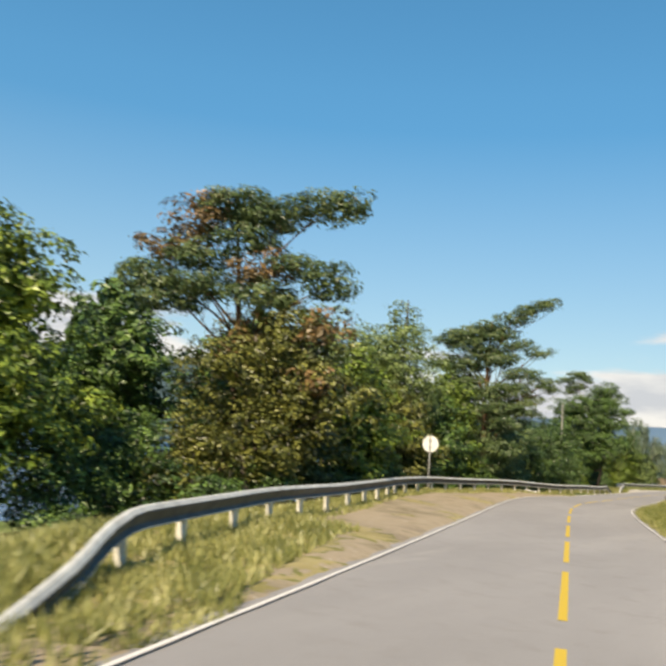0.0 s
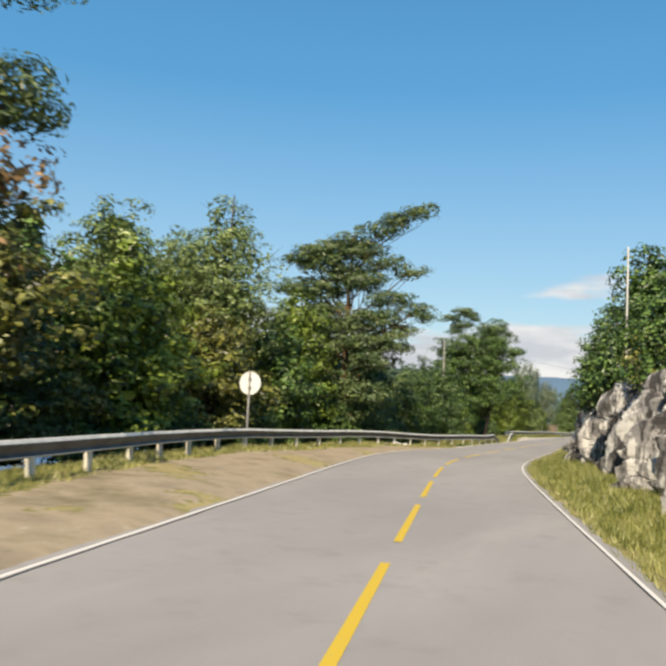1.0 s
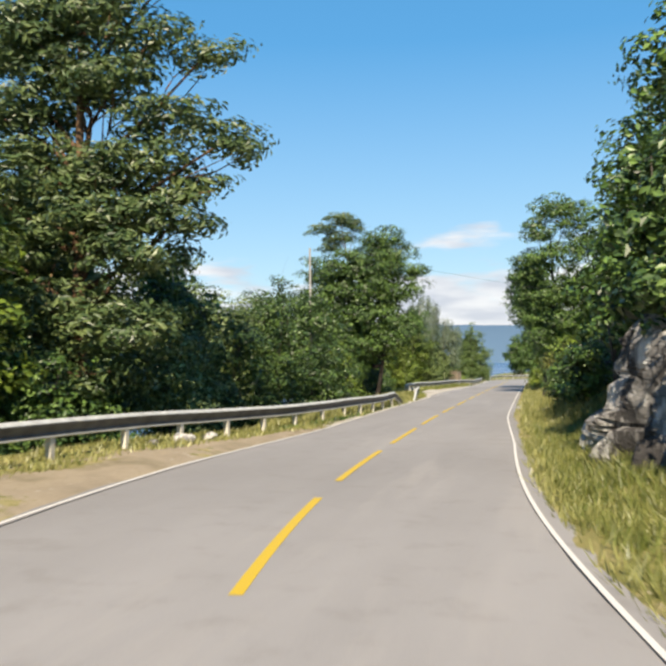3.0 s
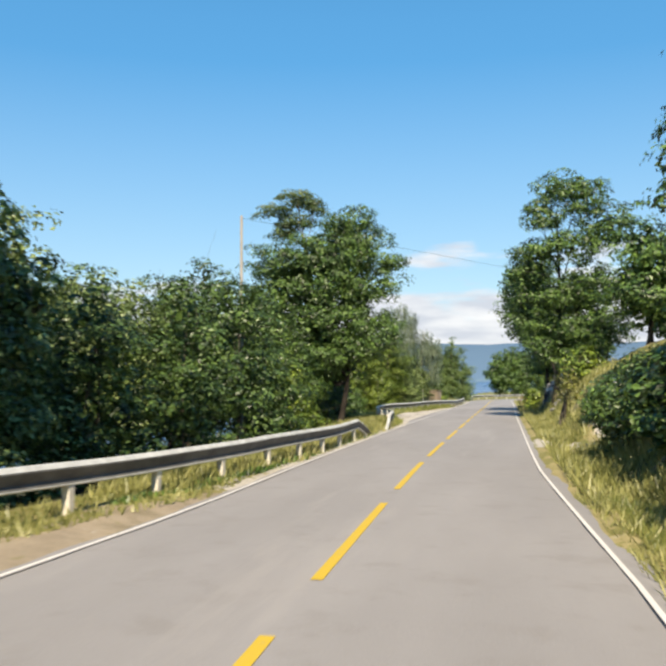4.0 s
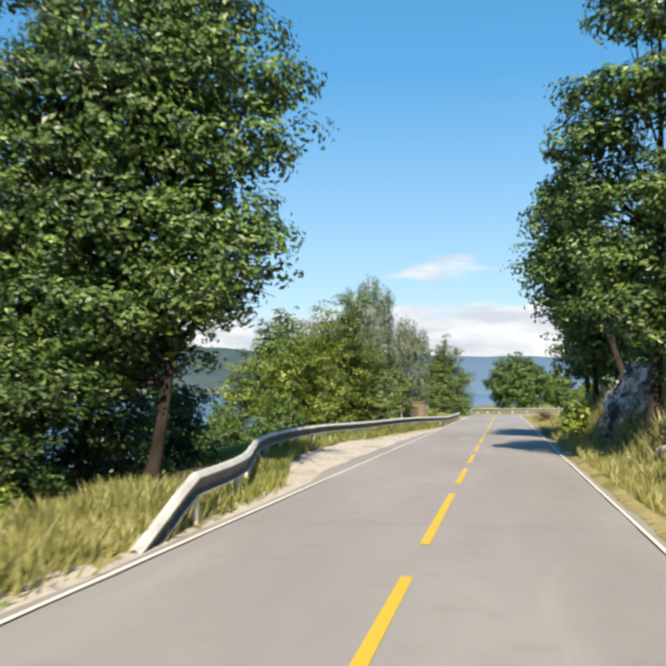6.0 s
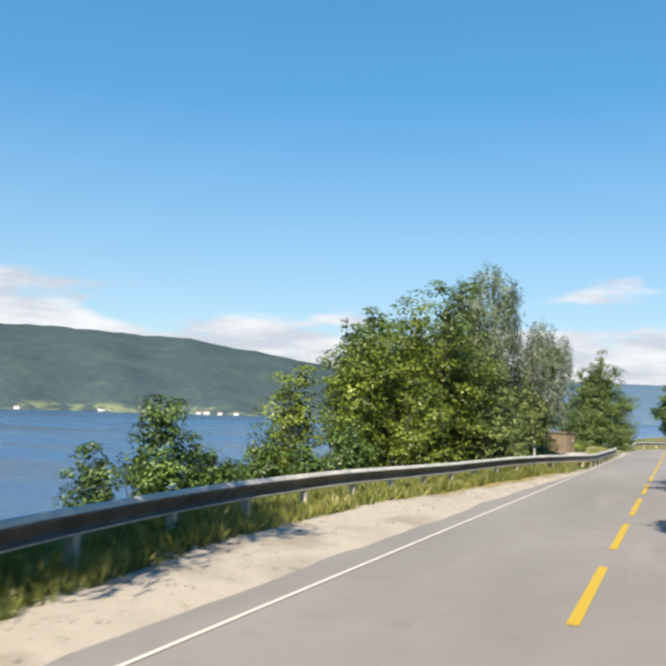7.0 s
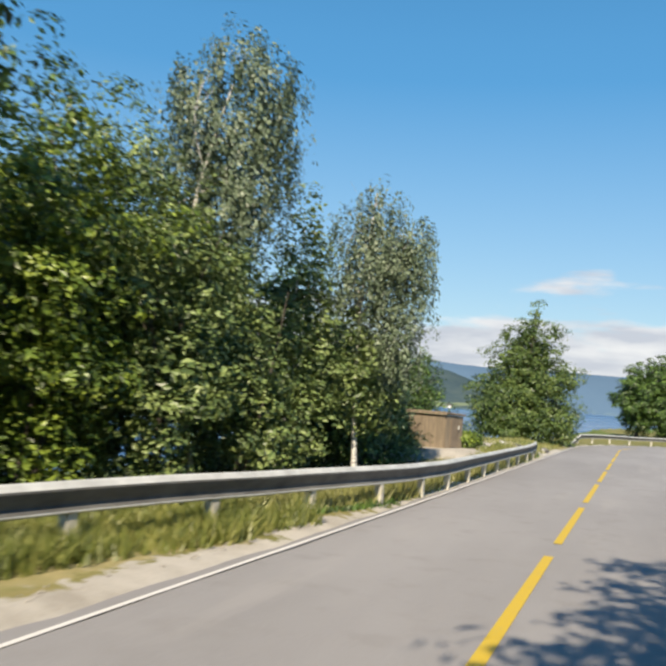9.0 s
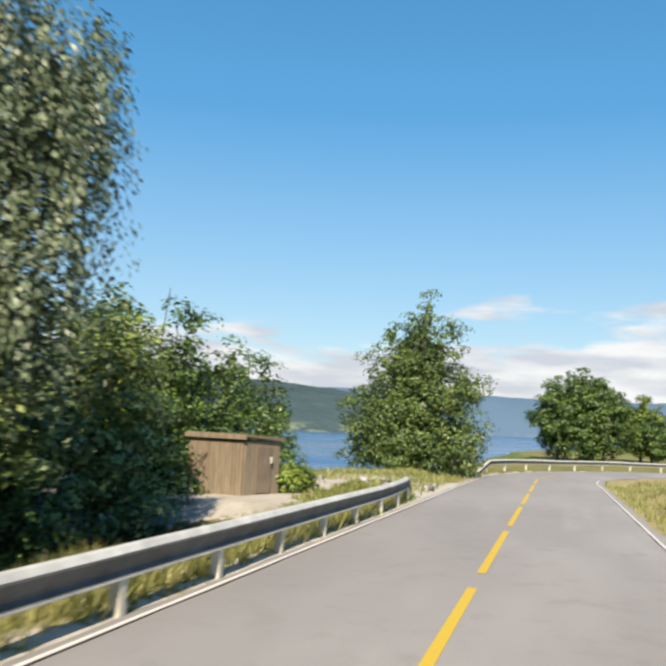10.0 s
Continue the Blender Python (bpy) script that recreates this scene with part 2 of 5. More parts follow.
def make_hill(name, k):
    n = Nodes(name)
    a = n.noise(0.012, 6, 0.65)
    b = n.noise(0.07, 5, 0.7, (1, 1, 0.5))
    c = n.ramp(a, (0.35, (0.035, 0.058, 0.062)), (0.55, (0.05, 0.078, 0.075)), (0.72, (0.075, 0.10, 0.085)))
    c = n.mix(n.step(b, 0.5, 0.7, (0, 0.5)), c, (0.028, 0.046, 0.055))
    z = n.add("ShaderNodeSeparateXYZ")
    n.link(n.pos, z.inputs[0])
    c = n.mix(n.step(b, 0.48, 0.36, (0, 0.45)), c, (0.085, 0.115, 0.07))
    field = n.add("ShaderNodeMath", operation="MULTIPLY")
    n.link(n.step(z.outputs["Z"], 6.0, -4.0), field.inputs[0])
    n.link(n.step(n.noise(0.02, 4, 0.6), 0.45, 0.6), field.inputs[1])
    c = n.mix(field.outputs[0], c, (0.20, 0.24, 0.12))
    # Blue distance haze, mixed into the slope colour by k.
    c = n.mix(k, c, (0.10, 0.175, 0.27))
    n.surface(c, 1.0, spec=0.0)
    return n.mat


M = dict(
    asphalt=make_asphalt(),
    white=make_paint("white_line_paint", (0.68, 0.66, 0.63), (0.40, 0.38, 0.36)),
    yellow=make_paint("yellow_line_paint", (0.58, 0.395, 0.035), (0.36, 0.31, 0.17)),
    ground=make_ground(),
    oak=make_leaf("oak_leaf", (0.010, 0.022, 0.007), (0.054, 0.112, 0.026), (0.150, 0.250, 0.056)),
    # Darker copy of the oak leaf, with thicket shade put into its colour.
    shadeleaf=make_leaf("shaded_oak_leaf", (0.009, 0.020, 0.007), (0.045, 0.092, 0.023), (0.125, 0.205, 0.050)),
    lime=make_leaf("bright_leaf", (0.020, 0.036, 0.007), (0.112, 0.180, 0.026), (0.260, 0.335, 0.052)),
    olive=make_leaf("olive_leaf", (0.016, 0.021, 0.006), (0.092, 0.106, 0.022), (0.225, 0.225, 0.052)),
    rust=make_leaf("browning_leaf", (0.045, 0.034, 0.015), (0.128, 0.088, 0.035), (0.285, 0.165, 0.070)),
    aspen=make_leaf("aspen_leaf", (0.036, 0.064, 0.020), (0.124, 0.184, 0.056), (0.275, 0.350, 0.125)),
    birch=make_leaf("birch_leaf", (0.034, 0.056, 0.032), (0.100, 0.142, 0.080), (0.235, 0.295, 0.190)),
    needle=make_leaf("pine_needle", (0.022, 0.048, 0.018), (0.074, 0.122, 0.042), (0.160, 0.208, 0.076), 0.12),
    spruce=make_leaf("conifer_leaf", (0.030, 0.062, 0.020), (0.088, 0.145, 0.042), (0.19, 0.26, 0.075), 0.2),
    bark=make_bark("grey_bark", (0.05, 0.042, 0.035), (0.14, 0.12, 0.10)),
    # Grey bark darkened in colour for the crown's shade on the trunk.
    shadebark=make_bark("shaded_bark", (0.018, 0.015, 0.013), (0.055, 0.046, 0.038)),
    pinebark=make_bark("pine_bark", (0.07, 0.045, 0.03), (0.22, 0.13, 0.075)),
    birchbark=make_bark("birch_bark", (0.5, 0.48, 0.44), (0.68, 0.66, 0.62), 4.0, (0.05, 0.045, 0.04)),
    blade=make_leaf("grass_blade", (0.115, 0.130, 0.040), (0.245, 0.252, 0.085), (0.415, 0.398, 0.175), 0.25),
    greenblade=make_leaf("green_grass_blade", (0.075, 0.105, 0.025), (0.175, 0.205, 0.054), (0.315, 0.315, 0.105), 0.25),
    rock=make_rock(),
    zinc=make_plain("galvanised_steel", (0.56, 0.565, 0.54), 0.55, 0.1, 0.22, 3.0),
    # Dark copy of the steel; puts the shade on the beam's web into colour.
    webshade=make_plain("shaded_web_steel", (0.115, 0.115, 0.11), 0.7, 0.0, 0.35, 2.0, (1, 1, 2)),
    post=make_plain("weathered_post", (0.60, 0.57, 0.49), 0.8, 0.0, 0.25, 5.0, (1, 1, 0.3)),
    tube=make_plain("sign_tube", (0.20, 0.20, 0.20), 0.5, 0.2, 0.15, 3.0),
    signback=make_plain("sign_back", (0.72, 0.74, 0.72), 0.5, 0.1, 0.08, 3.0),
    pole=make_plain("grey_pole_wood", (0.27, 0.26, 0.24), 0.85, 0.0, 0.25, 4.0, (1, 1, 0.2)),
    pale=make_plain("pale_pole", (0.46, 0.46, 0.45), 0.6, 0.0, 0.12, 4.0, (1, 1, 0.2)),
    wire=make_plain("cable_rubber", (0.03, 0.03, 0.035), 0.6),
    plank=make_plain("brown_plank", (0.23, 0.185, 0.135), 0.85, 0.0, 0.3, 3.0, (3, 3, 0.4)),
    roof=make_plain("shed_roof", (0.20, 0.155, 0.115), 0.85, 0.0, 0.2, 3.0),
    stone=make_plain("pebble", (0.30, 0.28, 0.25), 0.9, 0.0, 0.4, 9.0),
    ceramic=make_plain("insulator_ceramic", (0.75, 0.75, 0.72), 0.3),
    water=make_water(),
    hill=make_hill("hazed_lakeside_forest", 0.16),
    farhill=make_hill("hazed_distant_forest", 0.85),
    housewhite=make_plain("house_white", (0.78, 0.78, 0.76), 0.8, 0, 0.05, 0.5),
    houseroof=make_plain("house_roof", (0.12, 0.10, 0.10), 0.9, 0, 0.2, 0.5),
)


# ---------------------------------------------------------------- mesh helpers
def from_arrays(name, verts, faces, mats, index=None, smooth=False):
    """faces: an (n, k) array of one polygon size."""
    verts, faces = np.asarray(verts, np.float32), np.asarray(faces, np.int32)
    me = bpy.data.meshes.new(name)
    me.vertices.add(len(verts))
    me.vertices.foreach_set("co", verts.ravel())
    k = faces.shape[1]
    me.loops.add(faces.size)
    me.loops.foreach_set("vertex_index", faces.ravel())
    me.polygons.add(len(faces))
    me.polygons.foreach_set("loop_start", np.arange(len(faces), dtype=np.int32) * k)
    me.polygons.foreach_set("loop_total", np.full(len(faces), k, np.int32))
    for m in mats:
        me.materials.append(m)
    if index is not None:
        me.polygons.foreach_set("material_index", np.asarray(index, np.int32))
    me.update(calc_edges=True)
    me.polygons.foreach_set("use_smooth", np.full(len(faces), smooth))
    return me


def part(name, bm, material, parent=None, label="", smooth=False):
    """One mesh object from a bmesh or a mesh, under a thing or a part."""
    if isinstance(bm, bmesh.types.BMesh):
        me = bpy.data.meshes.new(name)
        bm.to_mesh(me)
        bm.free()
        me.materials.append(material)
        if smooth:
            me.polygons.foreach_set("use_smooth", np.full(len(me.polygons), True))
    else:
        me = bm
    ob = new(name, me)
    if parent is not None:
        ob.parent = parent
    if label:
        ob["label"] = label
    return ob


def thing(name, at, label, category, group=""):
    ob = new(name)
    ob.empty_display_size = 0.2
    ob.matrix_basis = at if isinstance(at, Matrix) else Matrix.Translation(at)
    return tagged(ob, label, category, group)


def box(bm, x0, x1, y0, y1, z0, z1, bevel=0.0):
    r = bmesh.ops.create_cube(bm, size=1.0)
    vs = r["verts"]
    for v in vs:
        v.co = Vector(((x0 + x1) / 2 + v.co.x * (x1 - x0), (y0 + y1) / 2 + v.co.y * (y1 - y0), (z0 + z1) / 2 + v.co.z * (z1 - z0)))
    if bevel:
        es = list({e for v in vs for e in v.link_edges})
        bmesh.ops.bevel(bm, geom=es, offset=bevel, segments=2, profile=0.6, affect="EDGES")
    return bm


def tube_mesh(name, paths, material, sides=8):
    """paths: lists of (x, y, z, radius); one mesh of tapering tubes."""
    V, F, base = [], [], 0
    ang = np.linspace(0, 2 * np.pi, sides, endpoint=False)
    for path in paths:
        p = np.array([q[:3] for q in path], float)
        r = np.array([q[3] for q in path], float)
        t = np.gradient(p, axis=0)
        t /= np.linalg.norm(t, axis=1, keepdims=True) + 1e-9
        ref = np.where(np.abs(t[:, 2:3]) > 0.9, np.array([[1.0, 0, 0]]), np.array([[0, 0, 1.0]]))
        a = np.cross(t, ref)
        a /= np.linalg.norm(a, axis=1, keepdims=True) + 1e-9
        b = np.cross(t, a)
        ring = p[:, None] + r[:, None, None] * (np.cos(ang)[None, :, None] * a[:, None] + np.sin(ang)[None, :, None] * b[:, None])
        V.append(ring.reshape(-1, 3))
        for i in range(len(p) - 1):
            for j in range(sides):
                k = (j + 1) % sides
                F.append((base + i * sides + j, base + i * sides + k, base + (i + 1) * sides + k, base + (i + 1) * sides + j))
        base += len(p) * sides
    return from_arrays(name, np.concatenate(V), F, [material], smooth=True)


# ---------------------------------------------------------------- the road's line
def road_height(s):
    s = np.asarray(s, float)
    c = np.clip(s, -42, 66)
    q = c / 50
    return 0.3897 - 0.6084 * q + 0.1295 * q**2 - 0.2176 * q**3 + 0.0711 * q**4 - 0.0128 * (s - c)


def _centre_line():
    s = np.arange(-90, 300.01, 0.5)
    head = -radians(11.9) / (1 + np.exp((s + 2.1) / 2.7)) - radians(1.04) * np.exp(-((s - 9.5) / 6.2) ** 2)
    head = head + np.clip((s - 96) / 33.0, 0, radians(78))
    dx, dy = np.sin(head) * 0.5, np.cos(head) * 0.5
    x, y = np.concatenate([[0], np.cumsum(dx[:-1])]), np.concatenate([[0], np.cumsum(dy[:-1])])
    i0 = int(np.argmin(np.abs(s - 20)))
    return s, x - x[i0] + 0.26, y - y[i0] + 20.0, head


LINE_S, LINE_X, LINE_Y, LINE_H = _centre_line()


def bank(s):
    s = np.asarray(s, float)
    return 0.05 * np.clip((10 - s) / 9, 0, 1)


def left_width(s):
    return 2.08 + 0.27 * np.clip((8 - np.asarray(s, float)) / 12, 0, 1)


def right_width(s):
    s = np.asarray(s, float)
    return 2.03 + 0.17 * np.clip((14 - s) / 8, 0, 1) + 0.17 * np.clip((s - 40) / 30, 0, 1)


def on_road(s, u, dz=0.0):
    """World points at way s along and u across (right is positive)."""
    s, u = np.broadcast_arrays(np.asarray(s, float), np.asarray(u, float))
    x, y, h = (np.interp(s, LINE_S, a) for a in (LINE_X, LINE_Y, LINE_H))
    z = road_height(s) + bank(s) * np.maximum(-u, 0) + dz
    return np.stack([x + np.cos(h) * u, y - np.sin(h) * u, z], -1)


def to_road(x, y):
    """Way along and across for world points."""
    x, y = np.asarray(x, float).ravel(), np.asarray(y, float).ravel()
    s, u = np.empty(len(x)), np.empty(len(x))
    for a in range(0, len(x), 4000):
        dx, dy = x[a:a + 4000, None] - LINE_X, y[a:a + 4000, None] - LINE_Y
        i = np.argmin(dx * dx + dy * dy, axis=1)
        ddx, ddy = x[a:a + 4000] - LINE_X[i], y[a:a + 4000] - LINE_Y[i]
        along = ddx * np.sin(LINE_H[i]) + ddy * np.cos(LINE_H[i])
        s[a:a + 4000] = LINE_S[i] + along
        u[a:a + 4000] = ddx * np.cos(LINE_H[i]) - ddy * np.sin(LINE_H[i])
    return s, u


def smooth(x, lo, hi):
    t = np.clip((np.asarray(x, float) - lo) / (hi - lo), 0, 1)
    return t * t * (3 - 2 * t)


def wave(x, y, f, seed=0.0):
    """Cheap smooth noise in about -1..1."""
    return (np.sin(x * f + seed) * np.cos(y * f * 0.83 + seed * 1.7) + 0.5 * np.sin(x * f * 2.3 + y * f * 1.9 + seed * 2.1)
            + 0.25 * np.sin(x * f * 4.1 - y * f * 4.7 + seed * 0.6)) / 1.5


ROCK_S = (-32, -23, -12, -7.5, -2, 1, 5, 9, 13)
ROCK_U = (5.7, 5.4, 5.1, 4.6, 4.2, 3.8, 3.75, 4.3, 5.0)
RAIL1 = ((4.4, -36.0), (3.6, -34.4), (2.65, -32.7), (1.6, -29.4), (0.8, -26.6), (0.1, -23.6), (-0.7, -20.4), (-1.6, -17.0), (-2.5, -14.0), (-3.15, -10.5),
         (-3.45, -6.0), (-3.4, -1.0), (-3.15, 4.0), (-2.7, 9.0), (-2.3, 13.0), (-2.14, 17.0), (-2.14, 21.0), (-2.2, 24.6))
RAIL2 = ((-2.12, 27.4), (-2.2, 29.0), (-2.4, 31.2), (-3.0, 33.6), (-3.75, 36.5), (-4.2, 39.5), (-4.3, 43.0), (-4.15, 46.5), (-3.95, 50.0), (-3.65, 54.0), (-3.15, 58.0), (-2.65, 61.0), (-2.25, 63.6),
         (-2.1, 66.0), (-2.08, 70.0), (-2.1, 76.0), (-2.12, 80.5), (-2.35, 83.3))


def rail_u(s):
    """How far left of the centre line the rail stands."""
    y = np.asarray(s, float)
    xs = np.interp(y, [p[1] for p in RAIL1[:-1]] + [p[1] for p in RAIL2] + [100], [p[0] for p in RAIL1[:-1]] + [p[0] for p in RAIL2] + [-2.9])
    return xs - np.interp(y, LINE_Y, LINE_X)


def paved_left(s):
    """How far left the asphalt reaches; it widens at the lay-by."""
    s = np.asarray(s, float)
    return left_width(s) + 0.22 + 0.33 * smooth(s, 32, 38) * smooth(s, 62, 47)


SHELF = 0.24                  # the rise of the gravel yard round the shed


def ground_height(x, y):
    s, u = to_road(x, y)
    x, y = np.asarray(x, float).ravel(), np.asarray(y, float).ravel()
    z = road_height(s) + bank(s) * np.clip(-u, 0, 5)
    n1, n2 = wave(x, y, 0.55, 1.0), wave(x, y, 1.9, 4.0)
    under = (u < right_width(s) + 0.3) & (-u < paved_left(s) + 0.12)
    # left: verge to the rail, then falling to the lake
    ru = -rail_u(s)
    d = -u - ru
    left = u < 0
    fall = -1.1 * smooth(d, 0.5, 6) - 2.2 * smooth(d, 6, 16) - 8.0 * smooth(d, 16, 70)
    fall = fall * np.where(s > 94, 0.6 + 0.6 * smooth(d, 0, 30), 1)
    shelf = smooth(d, 0.35, 1.3) * smooth(s, 74.5, 76.5) * smooth(s, 100, 92)
    fall = fall * (1 - 0.85 * shelf * smooth(d, 14, 8)) + SHELF * shelf
    z = z + np.where(left & (d > 0), fall, 0)
    z = z + np.where(left & (-u > 2.5), 0.04 * n1 + 0.02 * n2, 0)
    z = z - np.where(left, 0.1 * smooth(-u, 2.5, 3.6) * smooth(s, -27, -32), 0)
    # right: ditch, rock hill, bank, field
    rb = np.interp(s, ROCK_S, ROCK_U)
    hill = 2.4 * smooth(u, rb + 0.25, rb + 1.3) + 2.0 * smooth(u, rb + 2, rb + 12)
    hill = hill * smooth(s, 12.5, 8)
    slope = (1.7 * smooth(u, 3.0, 4.8) * (0.45 + 0.55 * smooth(s, 19, 24)) + 1.9 * smooth(u, 5.4, 14)) * smooth(s, 9, 13.5) * smooth(s, 68, 57)
    slope = slope * (1 - 0.92 * smooth(np.abs(s - (21.2 + 0.25 * (u - 2.3))), 3.4, 0.6) * smooth(u, 11, 6.5))
    slope = slope + 1.15 * smooth(u, 4.3, 7.2) * smooth(s, 22.6, 25.5) * smooth(s, 44, 36)
    field = 0.3 * smooth(u, 3, 9) * smooth(s, 62, 72)
    ditch = -0.14 * smooth(u, 2.4, 2.9) * smooth(u, 3.7, 3.2)
    right = u > 0
    rise = np.maximum(hill + slope, 3.5 * smooth(u, 7, 12) * smooth(np.abs(s - 11), 5, 2.5))
    z = z + np.where(right, rise + field + ditch, 0)
    z = z + np.where(right & (u > 2.5), 0.04 * n1 + 0.025 * n2, 0)
    z = z - np.where(under, 0.06, 0.0)
    z = np.where(u > 40, z + 6 * smooth(u, 40, 200), z)
    return z


def ground_at(x, y):
    return float(ground_height([x], [y])[0])


# ---------------------------------------------------------------- ground, lake, far shore
def grow(start, stop, first, rate):
    out, x, d = [], start, first
    while (x < stop) if stop > start else (x > stop):
        x += d if stop > start else -d
        d *= rate
        out.append(x)
    return out


def build_ground():
    xs = np.array(grow(-9.0, -420, 0.35, 1.11)[::-1] + list(np.arange(-9.0, 13.01, 0.27)) + grow(13.0, 700, 0.4, 1.13))
    ys = np.array(grow(-46.0, -420, 0.9, 1.15)[::-1] + list(np.arange(-46.0, 100.01, 0.52)) + grow(100.0, 520, 0.6, 1.045))
    gx, gy = np.meshgrid(xs, ys)
    z = ground_height(gx, gy)
    v = np.stack([gx.ravel(), gy.ravel(), z], 1)
    nx, ny = len(xs), len(ys)
    i = (np.arange(ny - 1)[:, None] * nx + np.arange(nx - 1)[None]).ravel()
    f = np.stack([i, i + 1, i + nx + 1, i + nx], 1)
    cx, cy = gx.ravel(), gy.ravel()
    s, u = to_road(cx, cy)
    jit = 0.28 * wave(cx, cy, 1.3, 2.0) + 0.18 * wave(cx, cy, 4.1, 7.0)
    ru = -rail_u(s)
    d = -u - ru + jit
    m = np.full(len(s), 1)
    lft = u < -2.2
    m[lft & (s < 11) & (d < -0.3)] = 2
    m[lft & (s < 11) & (d < -0.3) & (wave(cx, cy, 1.1, 9.0) > 0.5)] = 4
    m[lft & (s < -25) & (-u + jit > 2.95 + 0.3 * np.clip(s + 29, 0, 4))] = 4
    m[lft & (s >= 11) & (-u + jit * 0.4 < 2.42)] = 3
    lay = np.interp(s, (29.5, 31, 33.5, 36.5, 40, 44, 48, 52, 55, 58, 60), (2.45, 2.75, 3.1, 3.6, 3.95, 4.1, 3.6, 3.15, 2.85, 2.6, 2.45))
    m[lft & (s > 30) & (s < 60) & (-u + 0.1 * jit < lay)] = 3
    m[lft & (s > 32) & (s < 60) & (-u + 0.1 * jit >= lay) & (d < 0.3)] = 4
    m[lft & (s >= 58) & (s < 83) & (-u + jit * 0.4 < 2.5)] = 3
    m[lft & (s >= 83.5) & (s < 91) & (-u < 14 + 3 * jit)] = 3
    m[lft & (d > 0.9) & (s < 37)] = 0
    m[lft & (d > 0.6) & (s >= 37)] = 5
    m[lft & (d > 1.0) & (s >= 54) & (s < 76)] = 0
    m[lft & (d > 1.0) & (d < 6.0) & (s >= 75.5) & (s < 79.5)] = 3
    m[lft & (d > 1.2) & (d < 8.5) & (s >= 80) & (s < 88)] = 3
    rgt = u > 2.2
    rb = np.interp(s, ROCK_S, ROCK_U)
    m[rgt & (u + jit < 2.45)] = 4
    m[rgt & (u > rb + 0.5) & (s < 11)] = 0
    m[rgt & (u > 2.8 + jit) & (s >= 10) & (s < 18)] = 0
    m[rgt & (u > 3.5 + jit) & (s >= 18) & (s < 38)] = 4
    m[rgt & (np.abs(s - (21.2 + 0.25 * (u - 2.3)) + 0.4 * jit) < 1.5) & (u < 3.3)] = 3
    m[rgt & (u > 3.85 + 0.3 * jit) & (u < 12) & (s > 22.4 + 0.3 * (u - 4) + 0.6 * jit) & (s < 24.9 + 0.5 * (u - 4) + 0.6 * jit)] = 3
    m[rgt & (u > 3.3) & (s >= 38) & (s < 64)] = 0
    m[rgt & (s >= 64)] = 4
    m[lft & (d > 17 + 5 * wave(cx, cy, 0.13, 3.0) + 3 * jit) & (m != 3)] = 5
    m[rgt & (u > 20 + 6 * wave(cx, cy, 0.11, 8.0) + 3 * jit)] = 5
    m[(np.abs(u) > 60)] = 5
    me = from_arrays("ground", v, f, [M["ground"]], None, True)
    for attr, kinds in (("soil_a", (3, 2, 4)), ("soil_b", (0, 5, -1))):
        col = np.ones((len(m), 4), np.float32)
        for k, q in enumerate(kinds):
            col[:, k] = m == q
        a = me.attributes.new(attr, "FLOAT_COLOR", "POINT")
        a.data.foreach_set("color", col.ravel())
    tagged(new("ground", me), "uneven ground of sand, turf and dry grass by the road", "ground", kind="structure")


def strip(name, s, u0, u1, dz, material, label, category, edge=0.0, parent=None):
    """A thin slab along the road between two offsets, its sides turned down."""
    s = np.asarray(s, float)
    u0, u1 = np.broadcast_to(u0, s.shape), np.broadcast_to(u1, s.shape)
    cols = [(u0, dz - edge), (u0, dz), ((u0 * 2 + u1) / 3, dz), ((u0 + 2 * u1) / 3, dz), (u1, dz), (u1, dz - edge)] if edge else [(u0, dz), (u1, dz)]
    v = np.stack([on_road(s, u, h) for u, h in cols], 1)
    n, k = len(s), len(cols)
    i = (np.arange(n - 1)[:, None] * k + np.arange(k - 1)[None]).ravel()
    f = np.stack([i, i + 1, i + k + 1, i + k], 1)
    ob = new(name, from_arrays(name, v.reshape(-1, 3), f, [material], smooth=False))
    if parent:
        ob.parent = parent
        return ob
    return tagged(ob, label, category, kind="structure")


DASHES = ((-48.3, -44.15), (-42.8, -38.65), (-37.3, -33.05), (-31.7, -27.5), (-26.15, -21.95), (-20.6, -16.55), (-15.2, -11.45), (-10.1, -5.95), (-4.6, -0.75), (0.6, 4.45), (5.8, 9.8), (11.15, 15.25), (16.6, 20.85), (22.2, 26.85), (28.2, 32.35), (33.7, 36.75), (38.1, 40.85), (42.2, 45.15), (46.5, 50.45), (51.8, 55.85), (57.2, 61.2), (62.1, 66.3), (67.2, 71.6), (72.5, 76.9), (77.8, 82.2), (83.1, 87.5), (88.4, 92.8), (93.7, 98.1), (99, 103.4))


